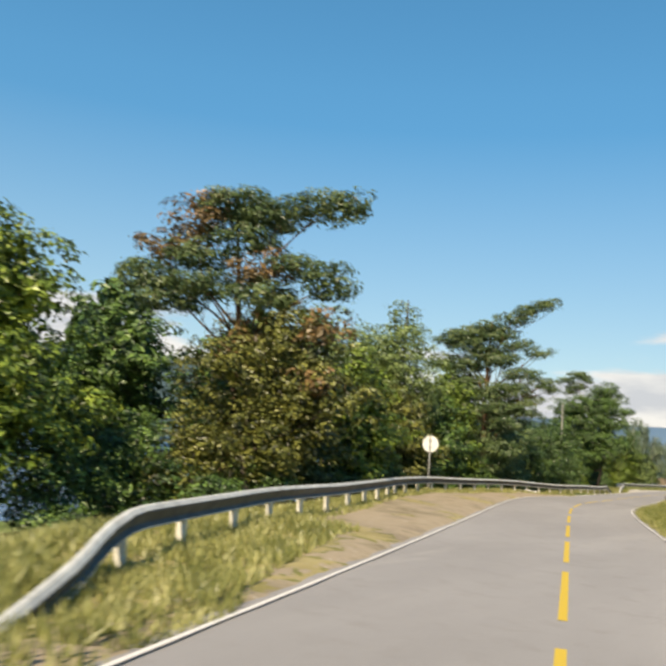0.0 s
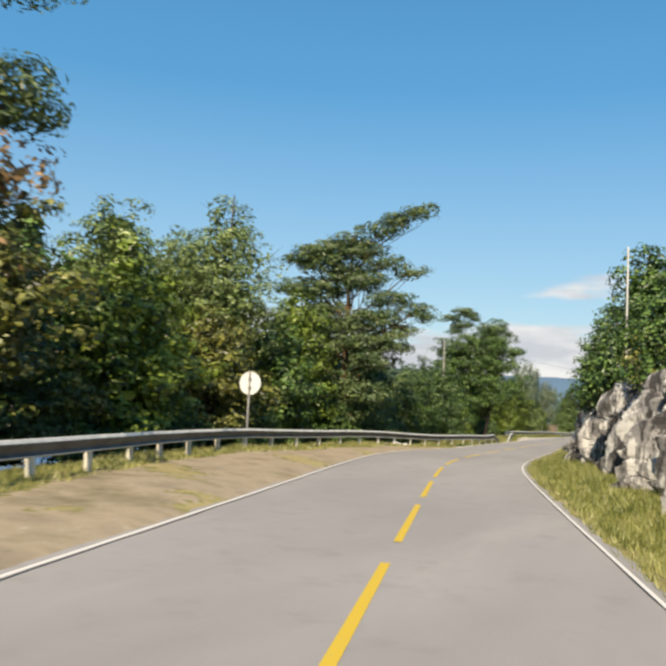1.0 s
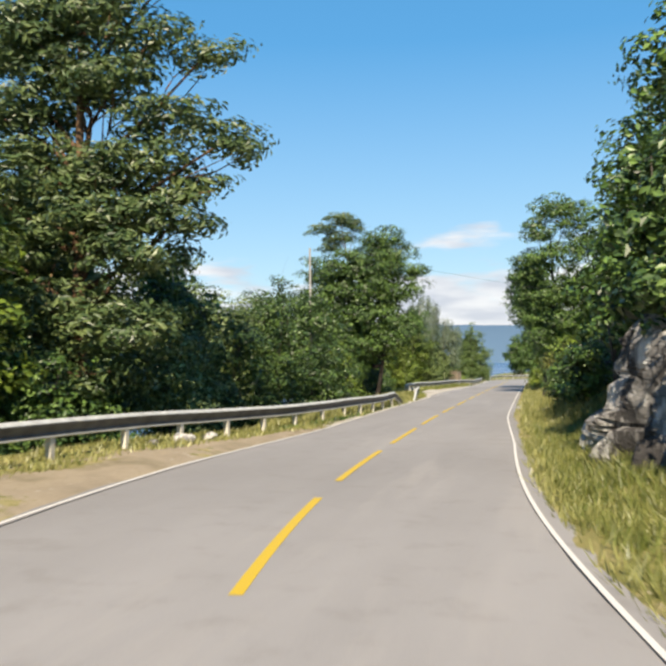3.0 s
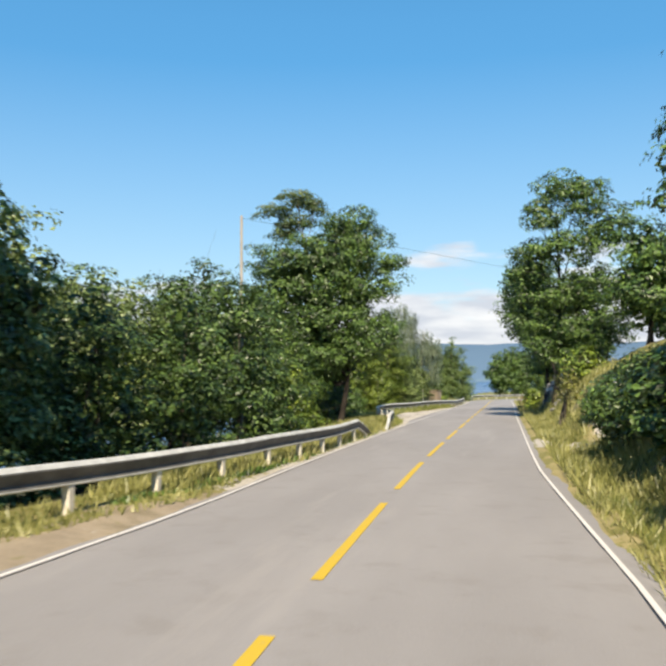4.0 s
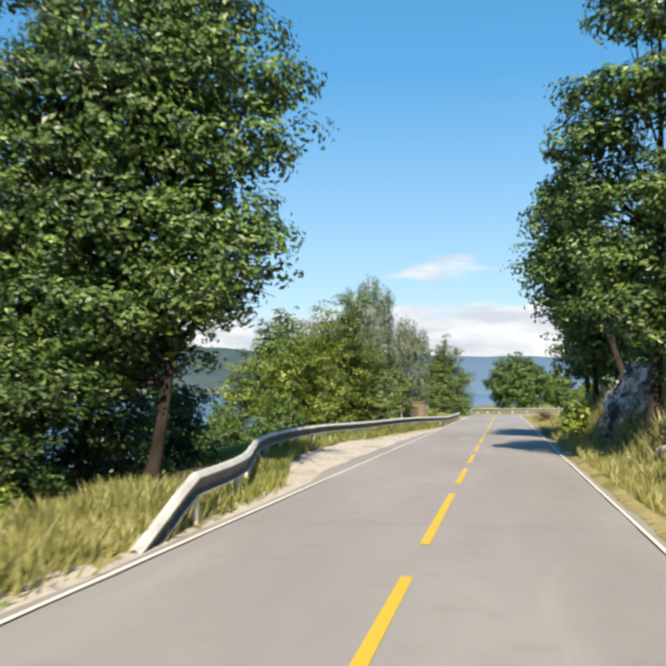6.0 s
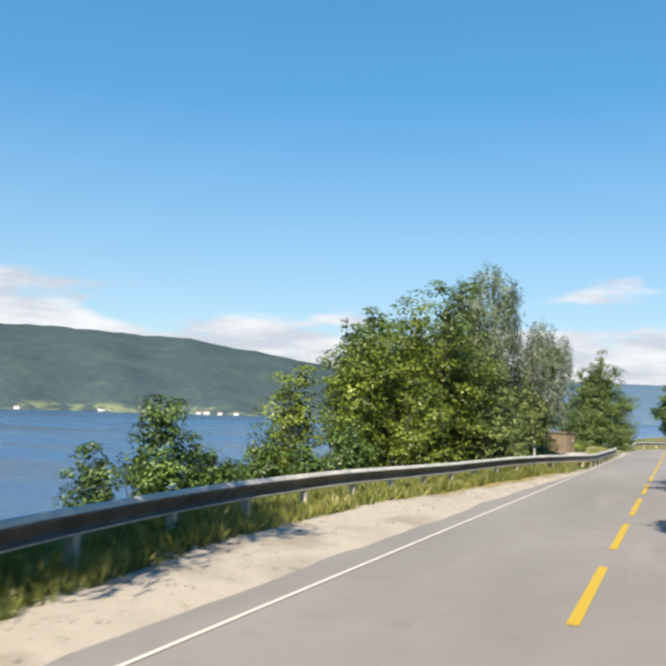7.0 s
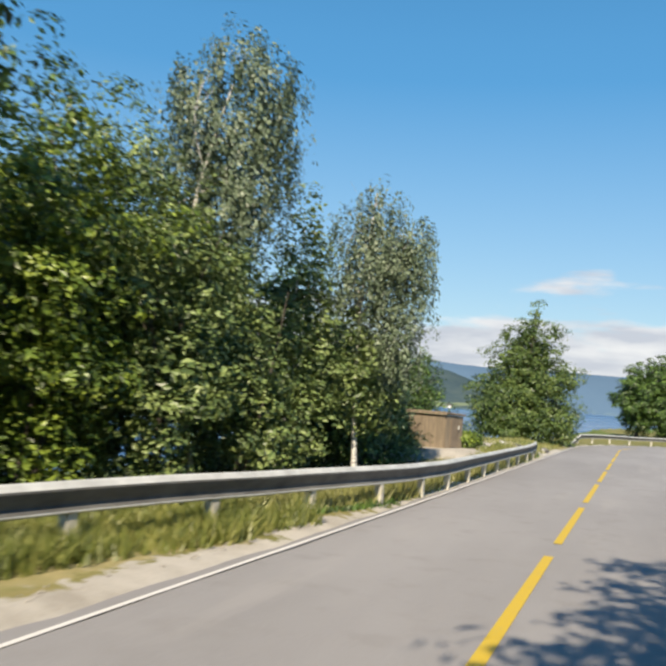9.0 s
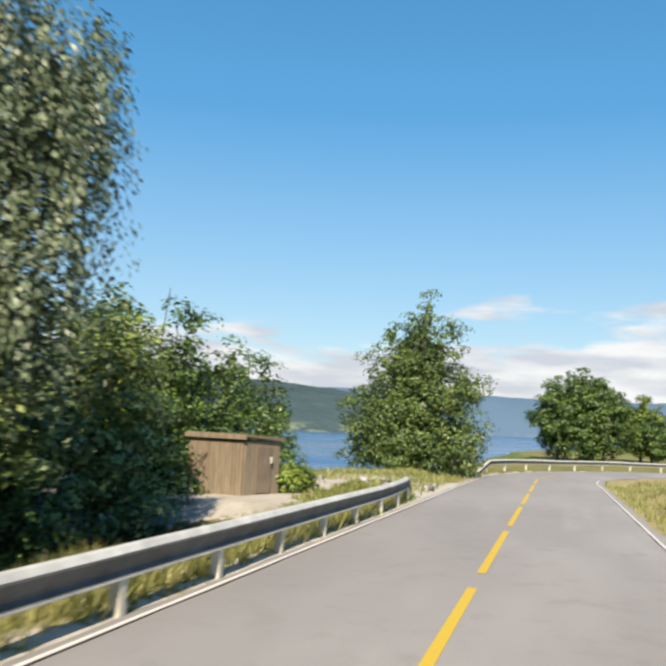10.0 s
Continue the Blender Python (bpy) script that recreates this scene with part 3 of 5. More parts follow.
def build_road():
    s = np.concatenate([np.arange(-85, -45, 2.0), np.arange(-45, 215, 0.5)])
    rag = 0.025 * np.sin(s * 1.7) + 0.02 * np.sin(s * 4.3 + 1)
    u = np.linspace(0, 1, 15)
    a, b = -paved_left(s) + rag, right_width(s) + 0.22 + 0.04 * np.sin(s * 2.1) + 0.025 * np.sin(s * 5.7)
    uu = a[:, None] + (b - a)[:, None] * u[None]
    v = on_road(np.repeat(s[:, None], 15, 1), uu, 0.0)
    v[:, 0, 2] -= 0.05
    v[:, -1, 2] -= 0.05
    i = (np.arange(len(s) - 1)[:, None] * 15 + np.arange(14)[None]).ravel()
    f = np.stack([i, i + 1, i + 16, i + 15], 1)
    tagged(new("road", from_arrays("road", v.reshape(-1, 3), f, [M["asphalt"]], smooth=True)), "grey sun-bleached asphalt road with two lanes", "road", kind="structure")
    lw = left_width(s)
    strip("edge_line", s, -lw - 0.021, -lw + 0.021, 0.006, M["white"], "solid white painted edge line on asphalt", "road marking")
    rw = right_width(s)
    strip("edge_line", s, rw - 0.021, rw + 0.021, 0.006, M["white"], "solid white painted edge line on asphalt", "road marking")
    for a, b in DASHES:
        strip("centre_dash", np.linspace(a, b, 9), -0.045, 0.045, 0.006, M["yellow"], "worn yellow painted centre line dash", "road marking")


def build_lake():
    r = np.array([0, 40, 90, 160, 300, 600, 1100, 1900, 2900])
    a = np.linspace(0, 2 * np.pi, 49)[:-1]
    v = [(-60.0, 120.0, -9.0)]
    for q in r[1:]:
        v += [(-60 + q * math.cos(t), 120 + q * math.sin(t), -9.0) for t in a]
    f = []
    for k in range(1, len(r) - 1):
        for j in range(48):
            b, c = 1 + (k - 1) * 48, 1 + k * 48
            f.append((b + j, b + (j + 1) % 48, c + (j + 1) % 48, c + j))
    tri = [(0, 1 + 2 * j, 1 + 2 * j + 1, 1 + (2 * j + 2) % 48) for j in range(24)]
    tagged(new("water", from_arrays("water", v, f + tri, [M["water"]])), "calm deep blue lake with paler wind streaks", "lake", kind="structure")


def hill_range(label, az, D, depth, top_deg, material):
    V = []
    for q in np.linspace(0, 1, 12):
        top = np.tan(np.radians(top_deg)) * (D + depth * 0.9)
        rough = 1 + 0.008 * np.sin(az * 1.3) + 0.006 * np.sin(az * 2.9 + 1) + 0.003 * np.sin(az * 7.1)
        dist = (D + depth * q) * (1 + 0.012 * np.sin(az * 0.9 + q * 4))
        z = -9.5 + (top * rough + 9.5) * np.sin(q * math.pi / 2) ** 0.9
        V.append(np.stack([dist * np.sin(np.radians(az)), 50 + dist * np.cos(np.radians(az)), z], 1))
    n = len(az)
    i = (np.arange(11)[:, None] * n + np.arange(n - 1)[None]).ravel()
    f = np.stack([i, i + 1, i + n + 1, i + n], 1)
    tagged(new("backdrop", from_arrays("backdrop", np.concatenate(V), f, [material], smooth=True)), label, "hills", kind="structure")


def build_far_shore():
    az = np.arange(-120, -6.9, 0.5)
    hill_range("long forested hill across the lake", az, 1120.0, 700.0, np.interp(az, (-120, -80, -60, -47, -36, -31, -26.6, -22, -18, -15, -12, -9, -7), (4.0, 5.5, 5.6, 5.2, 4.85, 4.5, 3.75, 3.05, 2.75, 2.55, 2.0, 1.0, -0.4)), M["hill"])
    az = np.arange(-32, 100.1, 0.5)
    hill_range("low distant hills, tinted haze blue behind the lake", az, 2300.0, 500.0, np.interp(az, (-32, -26, -17, -10, -3, 6, 20, 60, 100), (2.6, 2.7, 2.67, 2.5, 2.42, 2.32, 2.6, 3.2, 3.0)), M["farhill"])


# ---------------------------------------------------------------- guard rails
W_BEAM = ((0.0, 0.0), (0.03, 0.004), (0.06, -0.008), (0.105, -0.062), (0.108, -0.085), (0.088, -0.12), (0.042, -0.20), (0.03, -0.235), (0.045, -0.252), (0.088, -0.282), (0.09, -0.30), (0.06, -0.318), (0.0, -0.322))


def spline(points, step=0.4):
    p = np.array(points, float)
    p = np.vstack([2 * p[0] - p[1], p, 2 * p[-1] - p[-2]])
    out = []
    for i in range(1, len(p) - 2):
        n = max(2, int(np.linalg.norm(p[i + 1] - p[i]) / step))
        for k in range(n):
            t = k / n
            out.append(0.5 * (2 * p[i] + (p[i + 1] - p[i - 1]) * t + (2 * p[i - 1] - 5 * p[i] + 4 * p[i + 1] - p[i + 2]) * t * t
                              + (3 * p[i] - p[i - 1] - 3 * p[i + 1] + p[i + 2]) * t**3))
    out.append(p[-2])
    return np.array(out)


def guard_rail(points, height, spacing, down_start, down_end, label, lift=0.0, skip_ends=1.6):
    xy = spline(points)
    seg = np.concatenate([[0], np.cumsum(np.linalg.norm(np.diff(xy, axis=0), axis=1))])
    total = seg[-1]
    t = np.gradient(xy, axis=0)
    t /= np.linalg.norm(t, axis=1, keepdims=True)
    right = np.stack([t[:, 1], -t[:, 0]], 1)
    gz = ground_height(xy[:, 0], xy[:, 1])
    gz = np.convolve(np.pad(gz, 6, mode="edge"), np.ones(13) / 13, "valid")
    k = np.ones(len(xy))
    if down_start:
        k *= np.clip(seg / down_start, 0, 1)
    if down_end:
        k *= np.clip((total - seg) / down_end, 0, 1) ** 0.8
    top = gz + (height + lift) * k + 0.04 * (1 - k)
    root = thing("guard_rail", (xy[0, 0], xy[0, 1], gz[0]), label, "guard rail")
    off = np.array([xy[0, 0], xy[0, 1], gz[0]])
    prof = [(d * 0.78, h * 0.78) for d, h in W_BEAM] + [(d * 0.78 - 0.005, h * 0.78) for d, h in reversed(W_BEAM)]
    V = []
    for d, h in prof:
        V.append(np.stack([xy[:, 0] + right[:, 0] * d, xy[:, 1] + right[:, 1] * d, top + h], 1) - off)
    V = np.stack(V, 1)
    n, m = V.shape[:2]
    F = [(i * m + j, i * m + (j + 1) % m, (i + 1) * m + (j + 1) % m, (i + 1) * m + j) for i in range(n - 1) for j in range(m)]
    # Faces of the recessed web take the darkened steel.
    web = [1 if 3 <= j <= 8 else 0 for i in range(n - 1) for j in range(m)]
    part("beam", from_arrays("beam", V.reshape(-1, 3), F, [M["zinc"], M["webshade"]], web), None, root, "galvanised steel beam, its web coloured dark for shade")
    bm = bmesh.new()
    box(bm, -0.055, 0.043, -0.055, 0.055, -0.9, -0.2, 0.01)
    for v in bm.verts:
        if v.co.z < -0.4:
            v.co.y *= 0.72
            v.co.x = v.co.x * 0.8 + 0.01
    pm = bpy.data.meshes.new("post")
    bm.to_mesh(pm)
    bm.free()
    pm.materials.append(M["post"])
    bm = bmesh.new()
    box(bm, -0.016, 0.016, -0.04, 0.04, -0.27, -0.04, 0.003)
    sm = bpy.data.meshes.new("spacer")
    bm.to_mesh(sm)
    bm.free()
    sm.materials.append(M["zinc"])
    rng = random.Random(len(points) * 7 + int(total))
    q = skip_ends
    while q < total - skip_ends * 0.6:
        x, y = np.interp(q, seg, xy[:, 0]), np.interp(q, seg, xy[:, 1])
        z = np.interp(q, seg, top)
        rx, ry = np.interp(q, seg, right[:, 0]), np.interp(q, seg, right[:, 1])
        ang = math.degrees(math.atan2(ry, rx))
        po = part("post", pm, None, root)
        po.matrix_basis = pose(x + rx * 0.015 - off[0], y + ry * 0.015 - off[1], z - 0.02 - off[2], rng.uniform(-2.5, 2.5), rng.uniform(-2.5, 2.5), ang)
        sp = part("spacer", sm, None, root)
        sp.matrix_basis = pose(x - rx * 0.026 - off[0], y - ry * 0.026 - off[1], z - 0.005 - off[2], 0, 0, ang)
        q += spacing * rng.uniform(0.97, 1.03)
    return root


# ---------------------------------------------------------------- plants
def leaf_quads(c, n, size, rng, width=0.55, curl=0.1, updir=None, loose=0.23):
    k = len(c)
    n = n + rng.normal(0, loose, (k, 3))
    n /= np.linalg.norm(n, axis=1, keepdims=True) + 1e-9
    r = rng.normal(0, 1, (k, 3)) * (1, 1, 0.45) if updir is None else updir + rng.normal(0, 0.25, (k, 3))
    t = r - (r * n).sum(1, keepdims=True) * n
    t /= np.linalg.norm(t, axis=1, keepdims=True) + 1e-9
    b = np.cross(n, t)
    L = (size * rng.uniform(0.6, 1.45, k))[:, None]
    v = np.stack([c - t * L / 2, c + b * L * width / 2 + n * L * curl, c + t * L / 2, c - b * L * width / 2 + n * L * curl], 1)
    return v.reshape(-1, 3)


def crown_points(lobes, rng, density, per, spread, mode):
    """Leaf places, their facing and a size factor: domed sprays of leaves on each lobe, over a thin inner filling."""
    C, N, S = [], [], []
    for lobe in lobes:
        c, R = np.array(lobe[:3], float), np.array(lobe[3:6], float)
        w = lobe[6] if len(lobe) > 6 else 1.0
        area = R[0] * R[1] + R[0] * R[2] + R[1] * R[2]
        m = max(6, int(density * w * area * (1.25 if mode == "droop" else 0.76)))
        d = rng.normal(0, 1, (m, 3))
        d /= np.linalg.norm(d, axis=1, keepdims=True)
        rad = rng.uniform(0.35, 1.0, m) ** 0.4 * (1 + 0.12 * rng.normal(0, 1, m))
        cl = c + d * R * rad[:, None]
        size = rng.uniform(0.6, 1.4, m)
        if mode == "droop":
            k = rng.integers(int(per * 0.6), int(per * 1.4), m)
            for j in range(m):
                ln = size[j] * spread * 2.6
                tt = np.sort(rng.uniform(0, 1, k[j]))[:, None]
                sway = rng.normal(0, 0.10, 2)
                p = cl[j] + np.concatenate([sway[None] * tt * ln + rng.normal(0, 0.05, (k[j], 2)), -tt * ln], 1)
                C.append(p)
                N.append(np.repeat(d[j:j + 1], k[j], 0) + (0, 0, 0.2))
                S.append(np.ones(k[j]))
        else:
            flat = 0.38 if mode == "needle" else 0.55
            k = np.maximum(4, (per * 1.35 * size**1.6 * rng.uniform(0.8, 1.2, m)).astype(int))
            idx = np.repeat(np.arange(m), k)
            o = rng.normal(0, 1, (len(idx), 3)) + np.array([0, 0, 0.55]) + 0.35 * d[idx]
            o /= np.linalg.norm(o, axis=1, keepdims=True)
            r = rng.uniform(0.25, 1.0, len(idx)) ** 0.45
            r = r * (1 + 0.22 * np.sin(o[:, 0] * 5 + idx) * np.cos(o[:, 1] * 4 + idx * 1.7))
            C.append(cl[idx] + o * (r * spread * 1.75 * size[idx])[:, None] * np.array([1, 1, flat]))
            N.append(o * np.array([1, 1, 1.3]) + 0.35 * d[idx] + np.array([0, 0, 0.25]))
            S.append(np.ones(len(idx)))
            q = int((26 if mode == "needle" else 48) * area * w)
            d2 = rng.normal(0, 1, (q, 3))
            d2 /= np.linalg.norm(d2, axis=1, keepdims=True)
            C.append(c + d2 * R * rng.uniform(0.2, 0.7, q)[:, None])
            N.append(d2)
            S.append(np.full(q, 1.75))
    return np.concatenate(C), np.concatenate(N), np.concatenate(S)


def crown_mesh(name, lobes, material, seed, density=11, per=22, spread=0.26, size=0.17, mode="leaf"):
    rng = np.random.default_rng(seed)
    c, n, k = crown_points(lobes, rng, density, per, spread, mode)
    up = None
    width = 0.55
    if mode == "droop":
        up, width = np.array([0, 0, -1.0]), 0.62
    if mode == "needle":
        width = 0.36
    v = leaf_quads(c, n, size * k * (1.1 if mode == "leaf" else 1.0), rng, width, 0.1, up)
    return from_arrays(name, v, np.arange(len(v)).reshape(-1, 4), [material])


def bend(a, b, r0, r1, rng, n=7, wob=0.12):
    a, b = np.array(a, float), np.array(b, float)
    L = np.linalg.norm(b - a)
    out = []
    off = rng.normal(0, wob * L, 3) * np.array([1, 1, 0.4])
    for i in range(n):
        t = i / (n - 1)
        p = a + (b - a) * t + off * math.sin(t * math.pi)
        out.append((*p, r0 + (r1 - r0) * t**0.8))
    return out


def tree(name, at, lobes, leaf, bark, label, seed, trunk_r=0.14, trunk_top=None, density=11, per=22, spread=0.26, size=0.17, mode="leaf",
         extra=None, category="tree", group="", stems=1, fork=0.35, lean=None):
    """lobes in world metres: centre and radii. at: the foot."""
    x, y = at
    z = ground_at(x, y) - 0.08
    rng = np.random.default_rng(seed)
    loc = [(q[0] - x, q[1] - y, q[2] - z, *q[3:]) for q in lobes]
    root = thing(name, (x, y, z), label, category, group)
    cz = np.array([q[:3] for q in loc])
    top = np.array(trunk_top, float) - (x, y, z) if trunk_top else np.array([cz[:, 0].mean(), cz[:, 1].mean(), cz[:, 2].max()])
    paths = []
    for k in range(stems):
        foot = np.array([0.0, 0, -0.15]) + (rng.normal(0, 0.3, 3) * (1, 1, 0) if k else 0)
        tip = top + (rng.normal(0, 0.6, 3) * (1, 1, 0.5) if k else 0)
        main = bend(foot, tip, trunk_r * (1 if k == 0 else 0.7), trunk_r * 0.22, rng, 10, 0.04)
        main[0] = (*main[0][:3], trunk_r * 1.45)
        paths.append(main)
        M0 = np.array([m[:3] for m in main])
        for q in loc[k::stems]:
            target = np.array(q[:3])
            hz = np.clip(target[2] * 0.72, fork * top[2], top[2] * 0.95)
            a = np.array([np.interp(hz, M0[:, 2], M0[:, i]) for i in range(3)])
            r = np.interp(hz, M0[:, 2], [m[3] for m in main]) * 0.6
            if np.linalg.norm(target - a) > 0.3:
                limb = bend(a, target, r, r * 0.3, rng, 6, 0.1)
                paths.append(limb)
                for _ in range(2 if stems == 1 else 1):
                    e = target + rng.normal(0, 0.55, 3) * np.array(q[3:6])
                    st = np.array(limb[rng.integers(2, 5)][:3])
                    paths.append(bend(st, e, r * 0.38, r * 0.1, rng, 5, 0.1))
    part("trunk", tube_mesh("trunk", paths, bark, 8 if trunk_r > 0.1 else 4), None, root)
    part("crown", crown_mesh("crown", loc, leaf, seed, density, per, spread, size, mode), None, root)
    if extra:
        for leaf2, lobes2, kw in extra:
            part("crown", crown_mesh("crown", [(q[0] - x, q[1] - y, q[2] - z, *q[3:]) for q in lobes2], leaf2, seed + 77, **kw), None, root)
    return root


def auto_lobes(x, y, z0, z1, rx, ry, n, seed, shape="round"):
    """Lobes that fill a crown between two heights about one foot."""
    rng = random.Random(seed)
    out = []
    h = z1 - z0
    for i in range(n):
        t = (i + 0.5) / n
        w = {"round": math.sin(math.pi * min(1, 0.18 + 0.8 * t)) ** 0.6, "cone": 1.05 - 0.85 * t, "bush": 1 - 0.55 * t * t, "vase": 0.55 + 0.85 * t if t < 0.6 else 1.06 - 1.1 * (t - 0.6)}[shape]
        a = i * 2.4 + rng.uniform(-0.5, 0.5)
        r = 0.42 * w
        out.append((x + math.cos(a) * rx * r, y + math.sin(a) * ry * r, z0 + h * (0.12 + 0.76 * t) + rng.uniform(-0.06, 0.06) * h, rx * w * rng.uniform(0.47, 0.7),
                    ry * w * rng.uniform(0.47, 0.7), h * rng.uniform(0.16, 0.23)))
    return out


def grass(name, spots, count, height, material, label, seed, lean=0.35, width=0.012):
    """One sheet of grass blades. spots: a function of a generator and a count that gives x, y and a height factor."""
    rng = np.random.default_rng(seed)
    x, y, k = spots(rng, count)
    su = to_road(x, y)[1]
    keep = (su < -2.32 - 0.2 * rng.uniform(0, 1, len(x))) | (su > 2.34)
    x, y, k = x[keep], y[keep], k[keep]
    z = ground_height(x, y) - 0.02
    n = len(x)
    h = height * k * rng.uniform(0.45, 1.25, n)
    a = rng.uniform(0, 2 * np.pi, n)
    side = np.stack([np.cos(a), np.sin(a), np.zeros(n)], 1) * (width * rng.uniform(0.7, 1.8, n))[:, None]
    tip = np.stack([rng.normal(0, lean, n) * h, rng.normal(0, lean, n) * h, h], 1)
    p = np.stack([x, y, z], 1)
    v = np.stack([p - side, p + side, p + tip * 0.55 + side * 0.7, p + tip], 1).reshape(-1, 3)
    f = np.arange(len(v)).reshape(-1, 4)
    return tagged(new(name, from_arrays(name, v, f, [material])), label, "grass", kind="stuff")


# ---------------------------------------------------------------- rock, poles, sign, shed
def rock_face(name, outline, label, seed, zfun, thick, cell=0.9, jag=0.38):
    """A blasted rock face: outline is a list of (x, y) feet; zfun gives the top over the way along it."""
    xy = spline(outline, 0.085)
    seg = np.concatenate([[0], np.cumsum(np.linalg.norm(np.diff(xy, axis=0), axis=1))])
    t = np.gradient(xy, axis=0)
    t /= np.linalg.norm(t, axis=1, keepdims=True)
    out = np.stack([-t[:, 1], t[:, 0]], 1)
    rows = 64
    gz = ground_height(xy[:, 0] + out[:, 0] * 0.3, xy[:, 1] + out[:, 1] * 0.3)
    V = []
    for i in range(len(xy)):
        top = zfun(seg[i] / seg[-1])
        for j in range(rows):
            q = j / (rows - 1)
            up = min(1, q / 0.72)
            z = gz[i] - 0.35 + (top - gz[i] + 0.35) * up
            back = 0.95 * up**1.5 + (thick * (q - 0.72) / 0.28 if q > 0.72 else 0)
            p = Vector((xy[i, 0], xy[i, 1], z))
            sp = Vector((p.x + 0.3 * p.z, p.y - 0.25 * p.z, p.z * 0.5)) / cell + Vector((seed, 0, 0))
            dist, pts = noise.voronoi(sp)
            blk = noise.cell(pts[0] * 3.1)
            tilt = noise.cell_vector(pts[0] * 5.3)
            rel = (sp - pts[0]) * cell
            plane = max(-0.6, min(0.6, (rel.x * tilt.x + rel.y * tilt.y * 1.6 + rel.z * tilt.z * 0.8) * 1.5))
            sp2 = Vector((p.x * 1.2 - 0.5 * p.z, p.y * 1.2 + 0.6 * p.z, p.z * 0.9)) / (cell * 0.45) + Vector((0, seed, 0))
            d2, p2 = noise.voronoi(sp2)
            chip = noise.cell(p2[0] * 2.7)
            tilt2 = noise.cell_vector(p2[0] * 4.1)
            rel2 = (sp2 - p2[0]) * cell * 0.45
            chip = 0.05 * chip + max(-0.12, min(0.12, (rel2.x * tilt2.x + rel2.y * tilt2.y + rel2.z * tilt2.z) * 0.6))
            big = noise.noise(p * 0.5 + Vector((seed, 3, 1)))
            fin = noise.noise(p * 2.9) * 0.05 + noise.noise(p * 7.3) * 0.03
            edge = max(0.0, 0.10 - (dist[1] - dist[0])) * 2.4 + max(0.0, 0.08 - (d2[1] - d2[0])) * 0.9
            d = jag * (blk * 0.4 + big * 0.8 + plane) * (1 - 0.55 * up**3) + chip + fin - edge - back
            saw = (seg[i] / 1.7 + 0.2 * big + 0.15 * blk + 0.06 * p.z) % 1.0
            d += 0.9 * jag * (1.6 * saw - 0.8) * (1 - 0.6 * up**3)
            if q > 0.72:
                z += 0.25 * big + 0.12 * blk
            V.append((p.x + out[i, 0] * d, p.y + out[i, 1] * d, z + 0.12 * blk))
    n, m = len(xy), rows
    root = thing(name, (xy[0, 0], xy[0, 1], gz[0]), label, "rock")
    V = np.array(V) - (xy[0, 0], xy[0, 1], gz[0])
    step = max(10, n // max(2, round(seg[-1] / 3.2)))
    cuts = list(range(0, n - step // 2, step)) + [n - 1]
    for a, b in zip(cuts[:-1], cuts[1:]):
        F = [(i * m + j, (i + 1) * m + j, (i + 1) * m + j + 1, i * m + j + 1) for i in range(b - a) for j in range(m - 1)]
        part("slab", from_arrays("slab", V[a * m:(b + 1) * m], F, [M["rock"]]), None, root)
    return root


def boulder(x, y, r, seed, label):
    bm = bmesh.new()
    bmesh.ops.create_icosphere(bm, subdivisions=3, radius=1.0)
    for v in bm.verts:
        c = noise.cell(v.co * 1.7 + Vector((seed, 0, 0)))
        k = 1 + 0.22 * noise.noise(v.co * 1.3 + Vector((seed, 1, 2))) + 0.16 * c
        v.co = Vector((v.co.x * r * k * 1.25, v.co.y * r * k, v.co.z * r * 0.75 * k))
    ob = part("boulder", bm, M["rock"])
    ob.matrix_basis = pose(x, y, ground_at(x, y) + r * 0.25, 0, 0, seed * 40)
    return tagged(ob, label, "rock", "stones on the verge")


def utility_pole(x, y, top, r, material, label, arm=True, base=None):
    z = ground_at(x, y) - 0.3 if base is None else base
    root = thing("utility_pole", (x, y, z), label, "pole")
    part("shaft", tube_mesh("shaft", [[(0, 0, 0, r * 1.25), (0, 0, (top - z) * 0.5, r * 1.05), (0, 0, top - z, r * 0.85), (0, 0, top - z + 0.02, 0.01)]], material, 12), None, root)
    if arm:
        bm = bmesh.new()
        box(bm, -0.45, 0.45, -0.045, 0.045, -0.045, 0.045, 0.008)
        a = part("crossarm", bm, M["pole"], root)
        a.matrix_basis = pose(0, 0, top - z - 0.35, 0, 0, 20)
        for dx in (-0.38, 0.38):
            bm = bmesh.new()
            bmesh.ops.create_cone(bm, cap_ends=True, segments=12, radius1=0.045, radius2=0.03, depth=0.12)
            bmesh.ops.create_cone(bm, cap_ends=True, segments=12, radius1=0.06, radius2=0.05, depth=0.03, matrix=Matrix.Translation((0, 0, 0.05)))
            c = part("insulator", bm, M["ceramic"], root, "white ceramic insulator")
            c.matrix_basis = pose(dx * math.cos(0.35), dx * math.sin(0.35), top - z - 0.24)
    return root


def cable(a, b, sag, r=0.004):
    pts = []
    for i in range(25):
        t = i / 24
        pts.append((a[0] + (b[0] - a[0]) * t, a[1] + (b[1] - a[1]) * t, a[2] + (b[2] - a[2]) * t - sag * 4 * t * (1 - t), r))
    return tagged(new("cable", tube_mesh("cable", [pts], M["wire"], 6)), "thin black overhead cable strung across the road", "cable")


